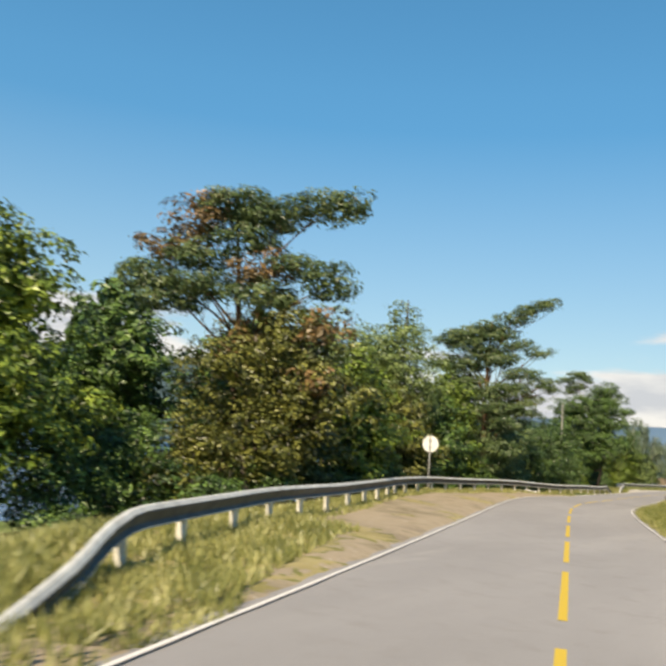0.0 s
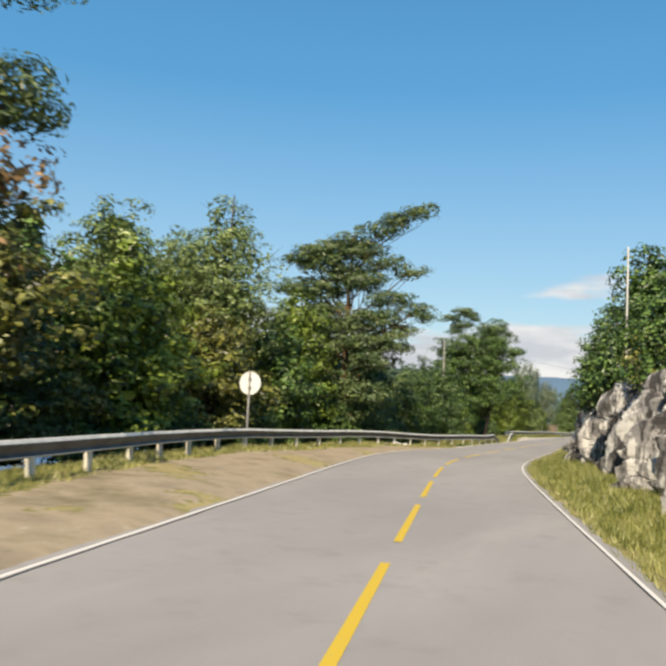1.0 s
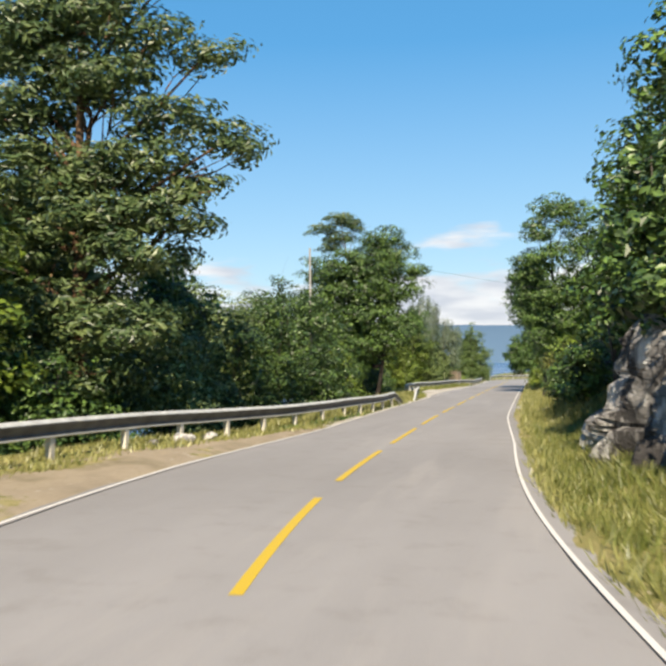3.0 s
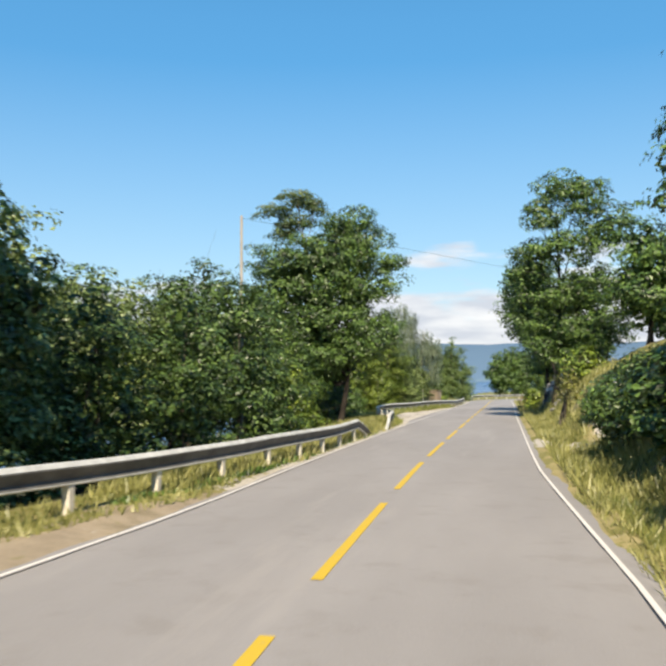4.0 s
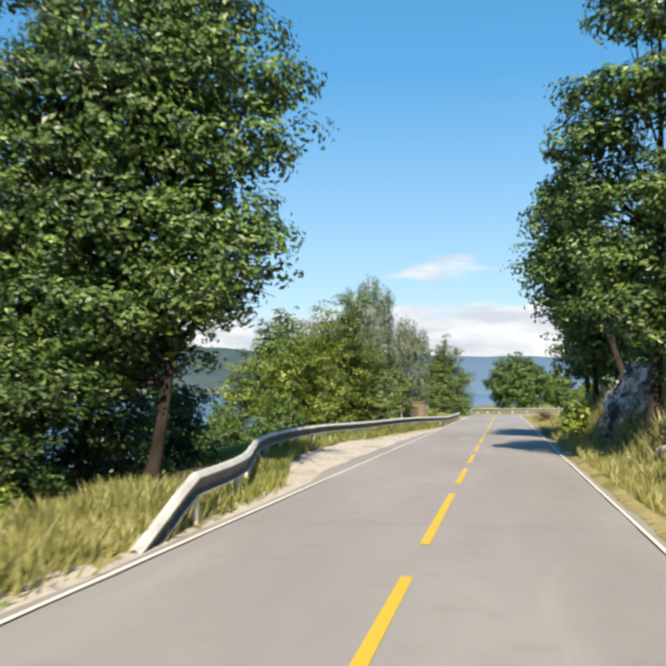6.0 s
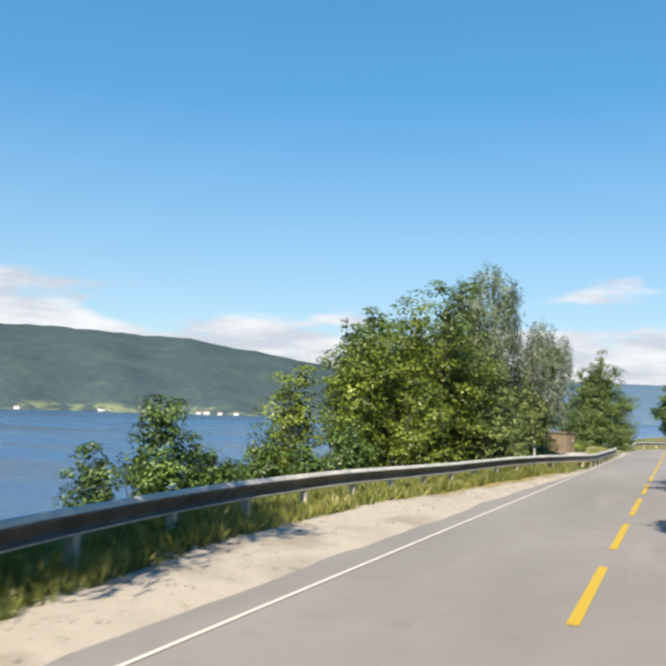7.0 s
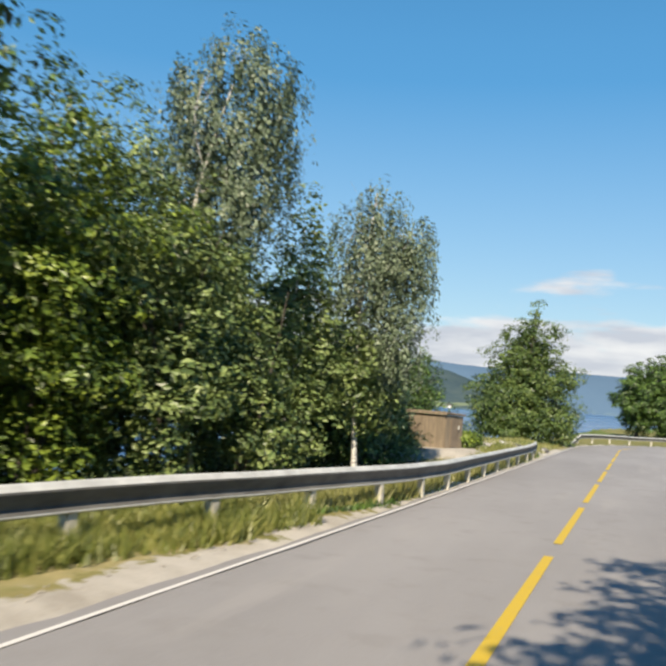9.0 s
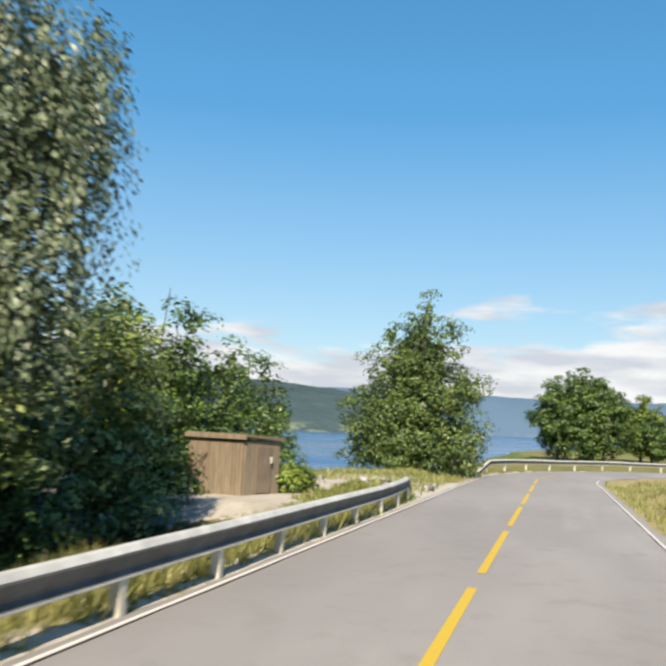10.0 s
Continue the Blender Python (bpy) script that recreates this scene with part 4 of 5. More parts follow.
def road_sign(x, y, centre_z, radius):
    z = ground_at(x, y) - 0.2
    root = thing("road_sign", (x, y, z), "round traffic sign seen from its bare grey back", "road sign")
    part("pole", tube_mesh("pole", [[(0, 0, 0, 0.03), (0, 0, centre_z - z + radius * 0.92, 0.03), (0, 0, centre_z - z + radius * 0.94, 0.002)]], M["tube"], 12), None, root)
    bm = bmesh.new()
    bmesh.ops.create_cone(bm, cap_ends=True, segments=48, radius1=radius, radius2=radius, depth=0.016)
    d = part("disc", bm, M["signback"], root, "pale grey round sign plate", False)
    d.matrix_basis = pose(0, 0.046, centre_z - z, 90, 0, 0)
    bm = bmesh.new()
    for k in range(48):
        a0, a1 = k / 48 * 2 * math.pi, (k + 1) / 48 * 2 * math.pi
        q = [bm.verts.new((math.cos(a) * rr, -0.018 - 0.0 * rr, math.sin(a) * rr)) for a, rr in ((a0, radius), (a1, radius), (a1, radius - 0.012), (a0, radius - 0.012))]
        bm.faces.new(q)
    e = part("rim", bm, M["signback"], root)
    e.matrix_basis = pose(0, 0.048, centre_z - z)
    for dz in (-0.12, 0.12):
        bm = bmesh.new()
        box(bm, -0.05, 0.05, -0.036, 0.036, -0.018, 0.018, 0.005)
        c = part("clamp", bm, M["tube"], root)
        c.matrix_basis = pose(0, 0, centre_z - z + dz)
    return root


def shed(x, y, z, turn):
    """A low plank store with a lean-to roof; its long side faces the road."""
    root = thing("shed", pose(x, y, z, 0, 0, turn), "low brown plank shed with a flat overhanging roof on gravel", "shed")
    w, d, h0, h1 = 1.34, 1.05, 1.06, 1.0
    bm = bmesh.new()
    box(bm, -w / 2 + 0.03, w / 2 - 0.03, -d / 2 + 0.03, d / 2 - 0.03, -0.1, h1 - 0.02)
    part("body", bm, M["plank"], root)
    pw = 0.08
    for side, (length, along_x) in enumerate(((w, True), (w, True), (d, False), (d, False))):
        n = int(length / pw)
        bm0 = bmesh.new()
        box(bm0, -pw / 2 + 0.004, pw / 2 - 0.004, -0.014, 0.014, 0.0, h1 - 0.01, 0.004)
        me = bpy.data.meshes.new("plank")
        bm0.to_mesh(me)
        bm0.free()
        me.materials.append(M["plank"])
        for i in range(n):
            q = -length / 2 + pw * (i + 0.5) + (length - n * pw) / 2
            o = part("plank", me, None, root)
            if along_x:
                o.matrix_basis = pose(q, (-d / 2 if side == 0 else d / 2), 0, 0, 0, 0)
            else:
                o.matrix_basis = pose((-w / 2 if side == 2 else w / 2), q, 0, 0, 0, 90)
    bm = bmesh.new()
    box(bm, -w / 2 - 0.05, w / 2 + 0.07, -d / 2 - 0.06, d / 2 + 0.06, -0.028, 0.028, 0.008)
    r = part("roof", bm, M["roof"], root, "flat reddish brown roof board")
    r.matrix_basis = pose(0, 0, h0, -3, 0, 0)
    bm = bmesh.new()
    box(bm, -w / 2 - 0.06, w / 2 + 0.08, -0.012, 0.012, -0.05, 0.032, 0.004)
    f = part("fascia", bm, M["plank"], root)
    f.matrix_basis = pose(0, -d / 2 - 0.074, h0 + 0.01, 0, 0, 0)
    bm = bmesh.new()
    box(bm, -0.22, 0.22, -0.012, 0.012, 0.05, 0.9, 0.005)
    dr = part("door", bm, M["roof"], root, "dark plank side door")
    dr.matrix_basis = pose(w / 2 + 0.028, 0, 0, 0, 0, 90)
    bm = bmesh.new()
    box(bm, -0.015, 0.015, -0.02, 0.02, -0.06, 0.06, 0.005)
    hd = part("handle", bm, M["zinc"], dr)
    hd.matrix_basis = pose(0.2, -0.03, 0.65)
    return root


def far_house(az, dist, w, h, seed):
    x, y = dist * math.sin(radians(az)), 50 + dist * math.cos(radians(az))
    root = thing("house", pose(x, y, -8.6, 0, 0, -az + random.Random(seed).uniform(-30, 30)), "small white house on the far lake shore", "house", "houses across the lake")
    bm = bmesh.new()
    box(bm, -w / 2, w / 2, -w * 0.35, w * 0.35, 0, h)
    part("wall", bm, M["housewhite"], root)
    bm = bmesh.new()
    a = [bm.verts.new(p) for p in ((-w * 0.55, -w * 0.42, h), (w * 0.55, -w * 0.42, h), (w * 0.55, w * 0.42, h), (-w * 0.55, w * 0.42, h), (-w * 0.55, 0, h + w * 0.34), (w * 0.55, 0, h + w * 0.34))]
    for q in ((0, 1, 5, 4), (2, 3, 4, 5), (0, 4, 3), (1, 2, 5), (0, 3, 2, 1)):
        bm.faces.new([a[i] for i in q])
    part("roof", bm, M["houseroof"], root)


# ================================================================ building
build_ground()
build_road()
build_lake()
build_far_shore()

guard_rail(RAIL1, 0.52, 1.9, 3.9, 2.4, "galvanised guard rail on pale posts along the road bend", 0.03)
guard_rail(RAIL2, 0.52, 1.85, 1.5, 0.9, "galvanised guard rail on pale posts bowed round a lay-by", 0.0)
far_line = on_road(np.arange(101, 160, 4.0), -3.1)
guard_rail([(p[0], p[1]) for p in far_line], 0.55, 3.0, 2.2, 0, "galvanised guard rail round the outside of the far bend")

rock_face("rock_outcrop", [(8.4, -19.6), (7.35, -11.7), (6.35, -7.2), (5.5, -3.1), (4.85, -0.35), (4.25, 2.2), (4.03, 4.4), (4.6, 6.6), (5.8, 8.2)],
          "blasted grey rock face with pale streaks and dark clefts", 3.0, lambda q: 3.35 + 0.3 * max(0, 1 - abs(q - 0.4) / 0.3) + 0.35 * math.sin(q * 11) + 0.2 * math.sin(q * 31) - 1.1 * max(0, q - 0.4) / 0.3 * (1 if q < 0.7 else 0.3 / max(q - 0.4, 0.01)) - 0.9 * max(0, q - 0.84) / 0.16, 1.6, 1.9, 0.5)
rock_face("rock_outcrop", [(4.5, 34.2), (3.81, 35.9), (3.68, 38.2), (3.94, 40.7), (4.76, 42.7)], "small pale grey rock face under trees", 9.0,
          lambda q: 1.35 - 0.5 * abs(q - 0.45), 1.0, 0.55, 0.2)
rock_face("rock_outcrop", [(5.7, 40.3), (4.55, 41.4), (4.0, 42.7), (3.75, 45.4), (3.75, 48.6), (4.7, 50.6)], "pale grey rock corner shaded by an overhanging tree", 5.0,
          lambda q: 2.15 - 0.5 * abs(q - 0.4), 1.0, 0.6, 0.2)
for i, (x, y, r) in enumerate(((-3, 4.3, 0.16), (-2.91, 5.36, 0.12), (-3.13, 3.43, 0.1), (-2.69, 83.09, 0.22), (-3.11, 84.61, 0.17), (-2.27, 85.87, 0.15), (-3.6, 83.91, 0.14))):
    boulder(x, y, r, i + 1, "pale grey stone lying on the verge")

road_sign(-4.02, -7.3, 2.55, 0.335)
utility_pole(-5.3, 21.9, 6.25, 0.045, M["pole"], "slim grey utility pole among bushes", False)
utility_pole(6.0, 0.4, 7.8, 0.035, M["pale"], "slim pale pole on top of the rock", False)
utility_pole(17.0, 28.9, 5.0, 0.09, M["pole"], "grey wooden utility pole on the bank", False)
cable((-5.3, 21.95, 6.2), (17.0, 28.9, 2.1 + 0.0), 0.0)
shed(-4.9, 78.58, ground_at(-4.9, 78.58), -18)

for i, (az, w) in enumerate(((-46, 9), (-43.5, 11), (-38.2, 12), (-37.6, 8), (-35.0, 10), (-33.6, 14), (-31.8, 10), (-31.2, 12), (-30.3, 9), (-29.2, 10), (-12.0, 9), (-9.0, 10))):
    far_house(az, 1095 + 8 * (i % 4), w * 0.62, w * 0.3, i)

# ---- the wood beside the bend
tree("pine_tree", (-6.2, -18.7), [(-3.3, -18.5, 9.15, 1.3, 0.9, 0.36), (-4.9, -18.5, 9.0, 1.2, 1.0, 0.42), (-6.4, -18.7, 9.3, 1.1, 1.0, 0.5), (-9.7, -18.5, 7.3, 1.1, 1.1, 0.55),
     (-8.6, -18.6, 6.6, 1.1, 1.0, 0.5), (-7.4, -18.9, 6.9, 1.0, 1.0, 0.45), (-3.1, -18.3, 6.9, 0.7, 0.7, 0.55), (-4.2, -18.4, 7.4, 0.8, 0.7, 0.3), (-6.0, -18.6, 8.3, 1.0, 0.9, 0.4), (-7.6, -18.8, 7.9, 1.1, 0.9, 0.45), (-5.4, -18.6, 6.5, 1.2, 1.0, 0.45)], M["needle"], M["pinebark"],
     "wind-bent Scots pine with browning needles behind the rail", 11, 0.17, (-6.5, -18.6, 9.4), 34, 26, 0.24, 0.16, "needle",
     [(M["rust"], [(-7.4, -18.9, 9.1, 1.2, 0.9, 0.75), (-8.6, -18.6, 8.3, 1.2, 1.0, 0.6), (-5.4, -18.6, 7.3, 1.2, 0.8, 0.5)], dict(density=20, per=20, spread=0.24, size=0.18, mode="needle"))])
tree("tree", (-8.3, -26.2), auto_lobes(-8.3, -26.2, 0.2, 7.6, 3.2, 3.0, 12, 1), M["lime"], M["bark"], "broad leafy tree, yellow-green, at the road's edge", 21, 0.16, density=9, per=26, size=0.15)
tree("tree", (-5.3, -18.4), auto_lobes(-4.9, -18.4, 0.9, 6.3, 3.3, 2.2, 12, 2), M["olive"], M["bark"], "bushy olive-brown tree behind the guard rail", 22, 0.13, density=11, per=32, spread=0.24, size=0.118,
     extra=[(M["rust"], [(-3.4, -18.4, 5.5, 1.0, 0.9, 0.7), (-5.8, -18.4, 5.2, 1.1, 1, 0.9), (-3.2, -18.6, 4.0, 0.9, 0.8, 0.7)], dict(density=7, per=20, spread=0.24, size=0.13))])
tree("tree", (-5.6, -11.5), auto_lobes(-5.5, -11.5, 0.7, 6.0, 2.1, 2.4, 11, 3), M["lime"], M["bark"], "bushy yellow-green tree behind the guard rail", 23, 0.12, density=11, per=28, spread=0.24, size=0.14)
tree("tree", (-9.5, -13.0), auto_lobes(-9.5, -13, 0.5, 6.8, 3.0, 3.0, 10, 4), M["oak"], M["bark"], "dark green leafy tree in the wood", 24, 0.15, density=8, per=26, spread=0.26, size=0.15)
tree("tree", (-8.0, -2.8), auto_lobes(-7.6, -2.8, 3.6, 9.2, 3.0, 2.0, 13, 5), M["aspen"], M["bark"], "tall airy aspen with grey-green leaves", 25, 0.12, (-7.2, -3.0, 9.3), 9, 30, 0.22, 0.1)
tree("tree", (-10.4, -5.6), auto_lobes(-10.4, -5.6, 3.0, 9.0, 2.4, 2.0, 10, 66), M["aspen"], M["bark"], "tall airy aspen with grey-green leaves", 30, 0.11, None, 8, 26, 0.22, 0.11)
tree("tree", (-10.8, -1.0), auto_lobes(-10.8, -1, 3.0, 8.8, 2.4, 2.0, 10, 6), M["aspen"], M["bark"], "tall airy aspen with grey-green leaves", 26, 0.11, None, 8, 26, 0.22, 0.11)
tree("tree", (-6.1, -6.0), auto_lobes(-6.1, -6.0, 0.6, 5.0, 2.0, 2.3, 10, 7), M["olive"], M["bark"], "rounded olive-green tree behind the guard rail", 27, 0.1, density=11, per=28, spread=0.24, size=0.14)
tree("tree", (-6.2, -1.2), auto_lobes(-6.2, -1.2, 0.5, 5.0, 1.9, 2.2, 10, 8), M["oak"], M["bark"], "rounded green tree behind the guard rail", 28, 0.1, density=11, per=28, spread=0.24, size=0.14)
tree("tree", (-6.9, 2.4), auto_lobes(-6.9, 2.4, 0.5, 7.0, 1.8, 1.8, 11, 9), M["lime"], M["bark"], "fresh green leafy tree beside a pine", 29, 0.1, density=11, per=28, spread=0.24, size=0.14)
tree("pine_tree", (-6.0, 6.1), [(-2.75, 6, 10.65, 0.75, 0.6, 0.24), (-3.7, 6, 10.25, 0.8, 0.7, 0.28), (-4.7, 6, 9.85, 0.85, 0.8, 0.32), (-5.9, 6.0, 9.4, 0.9, 0.9, 0.42), (-6.8, 6.1, 8.9, 0.8, 0.9, 0.45),
     (-3.2, 6, 7.95, 0.75, 0.7, 0.24), (-4.4, 6, 8.3, 0.9, 0.8, 0.3), (-6.2, 6.2, 7.8, 1.0, 1.0, 0.36), (-2.8, 6, 6.2, 0.75, 0.7, 0.32), (-4.1, 6, 6.7, 0.95, 0.9, 0.36), (-3.5, 6, 5.35, 0.75, 0.7, 0.26),
     (-8.1, 6.2, 8.7, 1.2, 1.0, 0.45), (-8.5, 6.5, 7.4, 1.1, 1.0, 0.4), (-7.4, 6.4, 6.4, 1.0, 1.0, 0.36), (-5.9, 5.9, 4.7, 1.5, 1.2, 0.45), (-4.7, 5.8, 4.0, 1.1, 1.0, 0.45), (-6.6, 5.8, 3.1, 1.5, 1.2, 0.5),
     (-4.9, 5.6, 2.5, 1.1, 1.0, 0.5), (-6.0, 5.6, 1.6, 1.4, 1.1, 0.5), (-5.2, 6.0, 7.5, 1.1, 1.0, 0.4), (-7.4, 6.2, 9.0, 1.1, 1.0, 0.4), (-5.2, 6.0, 5.7, 1.1, 1.0, 0.4), (-6.6, 6.2, 5.7, 1.3, 1.1, 0.5), (-8.6, 6.4, 5.6, 1.3, 1.1, 0.5), (-7.8, 6.2, 4.2, 1.3, 1.1, 0.5), (-4.4, 6, 5.9, 0.9, 0.9, 0.4), (-3.9, 6, 4.7, 0.8, 0.8, 0.4), (-4.8, 5.9, 4.9, 1.0, 0.9, 0.4), (-6.6, 6, 8.3, 1.2, 1.0, 0.45), (-5.4, 6, 8.9, 1.1, 0.9, 0.4), (-7.2, 6.2, 7.2, 1.2, 1.0, 0.45)], M["needle"], M["pinebark"], "old Scots pine with a bare arm of needles reaching out", 31, 0.2, (-5.9, 6.1, 9.7), 27, 25, 0.26, 0.17, "needle", fork=0.25)
tree("tree", (-8.6, 8.8), auto_lobes(-8.6, 8.8, 0.8, 7.4, 2.2, 2.0, 10, 10), M["aspen"], M["bark"], "leafy grey-green tree in the roadside wood", 32, 0.12)
tree("birch_tree", (-6.3, 12.0), auto_lobes(-6.9, 12.2, 1.2, 5.0, 1.5, 1.5, 9, 11), M["oak"], M["birchbark"], "young birch with a slim white trunk", 33, 0.05, (-6.7, 12.1, 4.8), 10, 22, 0.24, 0.15)
THICKET = ((-8.2, 14.8, 5.5, 2.0), (-7.6, 18.4, 4.5, 1.8), (-7.0, 21.0, 4.7, 1.7), (-7.0, 24.2, 5.5, 1.8), (-6.6, 27.6, 5.0, 1.7), (-9.6, 20.6, 5.2, 2.2), (-9.4, 28.4, 5.4, 2.1))
for i, (x, y, h, r) in enumerate(THICKET):
    tree("tree", (x, y), auto_lobes(x, y, 0.2, h, r, r, 10, 20 + i), M["aspen"] if i < 2 else M["shadeleaf"], M["bark"], "dense green leafy tree in the roadside thicket", 40 + i, 0.08, density=11, per=34, spread=0.24, size=0.105)
BUSHES = ((-5.5, 9.4, 3, 1.3, "aspen"), (-5.3, 13.6, 3.4, 1.4, "shadeleaf"), (-5.9, 11.6, 3.8, 1.3, "aspen"), (-5.2, 17.6, 3.9, 1.3, "shadeleaf"), (-5, 20.6, 4.9, 1.35, "shadeleaf"), (-5.05, 23.4, 3, 1.3, "shadeleaf"), (-5.2, 26, 2.6, 1.2, "lime"), (-5.35, 28.8, 1.9, 1.2, "lime"), (-6.6, 30.5, 2.6, 1.4, "shadeleaf"), (-6.9, 32.6, 3.2, 1.5, "shadeleaf"), (-6.2, 35.6, 2.6, 1.2, "shadeleaf"), (-7.9, 35.4, 3.4, 1.5, "shadeleaf"), (-5.7, 37.4, 1.6, 0.9, "shadeleaf"), (-6.1, 32, 2.1, 0.9, "shadeleaf"), (-8.8, 34.6, 2.4, 1.6, "shadeleaf"), (-9.6, 37.2, 1.2, 1.4, "shadeleaf"), (-7.6, 37, 0.7, 1, "shadeleaf"), (-8.7, 23.0, 2.0, 1.4, "shadeleaf"), (-8.2, 19.6, 1.9, 1.3, "shadeleaf"), (-11.4, 33.5, 2.8, 1.8, "shadeleaf"), (-7.2, -24.4, 3, 1.6, "oak"), (-9.6, -29.4, 3.4, 2, "oak"), (-6.6, -21.6, 2.8, 1.5, "oak"), (-5.9, -20.5, 3.2, 1.6, "olive"), (-5.4, -14, 3, 1.5, "olive"), (-5.8, -8.6, 2.6, 1.4, "oak"), (-6, -3.6, 2.4, 1.4, "oak"), (-6.2, 0.6, 2.4, 1.3, "oak"), (-6, 4.2, 2.4, 1.3, "oak"), (-8.4, -20.4, 2.6, 1.6, "oak"), (-9.2, -16.4, 2.4, 1.7, "oak"), (-3.6, -22.6, 1.3, 0.8, "oak"), (-4.2, -18.6, 1.3, 0.8, "oak"), (-4.7, -13.6, 1.3, 0.8, "oak"), (-5, -9.8, 1.2, 0.8, "oak"), (-5.4, -5.6, 1.1, 0.8, "oak"), (-5.6, -1.6, 1.1, 0.8, "oak"), (-5.6, 2.2, 1.1, 0.8, "oak"), (-5.5, 5.6, 1.1, 0.8, "oak"))
for i, (x, y, h, r, k) in enumerate(BUSHES):
    z = ground_at(x, y)
    tree("bush", (x, y), auto_lobes(x, y, z - 0.1, h, r, r, 8, 60 + i, "bush"), M[k], M["bark"], "thick green bush crowding the guard rail", 70 + i, 0.04, density=12, per=38, spread=0.22, size=0.095, category="bush", stems=2, fork=0.2)
BACK = ((-14, -22, 8.5), (-15, -14, 9), (-13.5, -7, 8.5), (-15, 0, 8.5), (-13, 6, 8), (-12.5, 13, 6), (-13.5, 19, 5.2), (-13, 25, 5.0), (-18, -28, 9), (-20, -10, 9.5), (-19, 4, 9), (-19, 16, 8))
for i, (x, y, h) in enumerate(BACK):
    z = ground_at(x, y)
    tree("tree", (x, y), auto_lobes(x, y, z + 0.6, h, 3.0, 3.0, 9, 90 + i), M["oak"], M["bark"], "dark green leafy tree deeper in the wood", 110 + i, 0.15, density=1.8 if i > 1 else 6, per=18 if i > 1 else 26, spread=0.42 if i > 1 else 0.28, size=0.42 if i > 1 else 0.2)

# ---- the oak and pine before the lay-by
tree("oak_tree", (-5.05, 34.4), [(-4.6, 34, 8.2, 1.1, 1.1, 0.75), (-3.7, 34, 7.4, 0.85, 1.0, 0.6), (-6.0, 34.3, 7.2, 1.4, 1.3, 0.9), (-7.7, 34.3, 6.7, 1.2, 1.3, 0.8), (-3.25, 34, 5.6, 0.95, 1.1, 0.6),
     (-5.3, 34, 5.8, 1.6, 1.4, 0.9), (-7.7, 34.4, 5.3, 1.4, 1.4, 0.8), (-3.7, 34, 4.1, 1.0, 1.1, 0.6), (-5.5, 33.8, 4.0, 1.5, 1.4, 0.8), (-7.8, 34.2, 3.5, 1.5, 1.5, 0.9), (-5.9, 33.6, 2.6, 1.3, 1.2, 0.6),
     (-7.4, 34, 1.9, 1.5, 1.4, 0.7), (-3.9, 33.8, 2.9, 0.9, 1.0, 0.5), (-8.6, 34.2, 4.4, 1.2, 1.3, 0.8), (-4.6, 34, 6.8, 1.3, 1.2, 0.7), (-4.7, 34.4, 2.3, 0.9, 0.8, 0.6), (-6.6, 33.2, 1.4, 1.2, 1.0, 0.9), (-5.6, 34.6, 1.6, 0.8, 0.8, 0.7), (-3.6, 33.7, 3.4, 1.0, 1.0, 0.6), (-2.9, 33.9, 6.5, 0.6, 0.8, 0.4)], M["oak"], M["shadebark"], "large dark green oak with a dense rounded crown", 201, 0.13, (-5.4, 34.3, 8.0), 17, 48, 0.25, 0.105, fork=0.22,
     # Darker leaves inside the crown stand in for its inner shade.
     extra=[(M["shadeleaf"], [(-5.5, 34.6, 6.6, 1.7, 1.2, 1.3), (-7.0, 34.7, 5.9, 1.6, 1.2, 1.2), (-4.5, 34.6, 5.0, 1.3, 1.1, 1.1), (-6.1, 34.7, 4.6, 1.9, 1.2, 1.2), (-7.6, 34.7, 4.2, 1.5, 1.2, 1.1), (-4.7, 34.4, 3.4, 1.3, 1.1, 0.9), (-6.3, 34.4, 3.0, 1.7, 1.2, 1.0), (-4.5, 34.5, 7.6, 1.0, 0.9, 0.8)], dict(density=9, per=30, spread=0.3, size=0.16))])
tree("pine_tree", (-7.2, 35.6), [(-7.1, 35.3, 9.6, 1.0, 0.9, 0.28), (-8.2, 35.3, 9.1, 0.7, 0.7, 0.24), (-6.3, 35.3, 9.25, 0.6, 0.7, 0.26), (-7.2, 35.4, 8.7, 0.9, 0.8, 0.3), (-7.8, 35.4, 8.2, 0.6, 0.8, 0.3)], M["needle"], M["pinebark"],
     "slim pine whose flat top rises over the oak", 202, 0.1, (-7.1, 35.4, 9.6), 34, 26, 0.2, 0.15, "needle", fork=0.8)

# ---- bushes and birches past the lay-by
LAYBY = ((-10.7, 57.0, 3.1, 1.25, "lime"), (-8.7, 58.0, 4.5, 1.4, "lime"), (-7.6, 59.6, 5.2, 1.5, "lime"), (-6.9, 62.2, 5.1, 1.6, "lime"), (-5.9, 64.0, 3.9, 1.2, "aspen"), (-9.9, 61.0, 3.4, 1.6, "lime"), (-11.6, 66.5, 5.7, 2.4, "oak"),
         (-12.4, 59.5, 1.2, 1.5, "oak"), (-8.2, 55.6, 1.0, 1.0, "oak"), (-7.7, 64.6, 5.4, 1.5, "aspen"), (-9.0, 64.0, 4.6, 1.95, "oak"), (-9.4, 67.4, 4.4, 1.95, "oak"), (-9.2, 71.4, 4.6, 1.95, "oak"), (-9.8, 75.6, 3.4, 1.95, "oak"), (-5.6, 66.4, 2.6, 1.1, "aspen"), (-6.6, 58.4, 2.4, 1.1, "lime"))
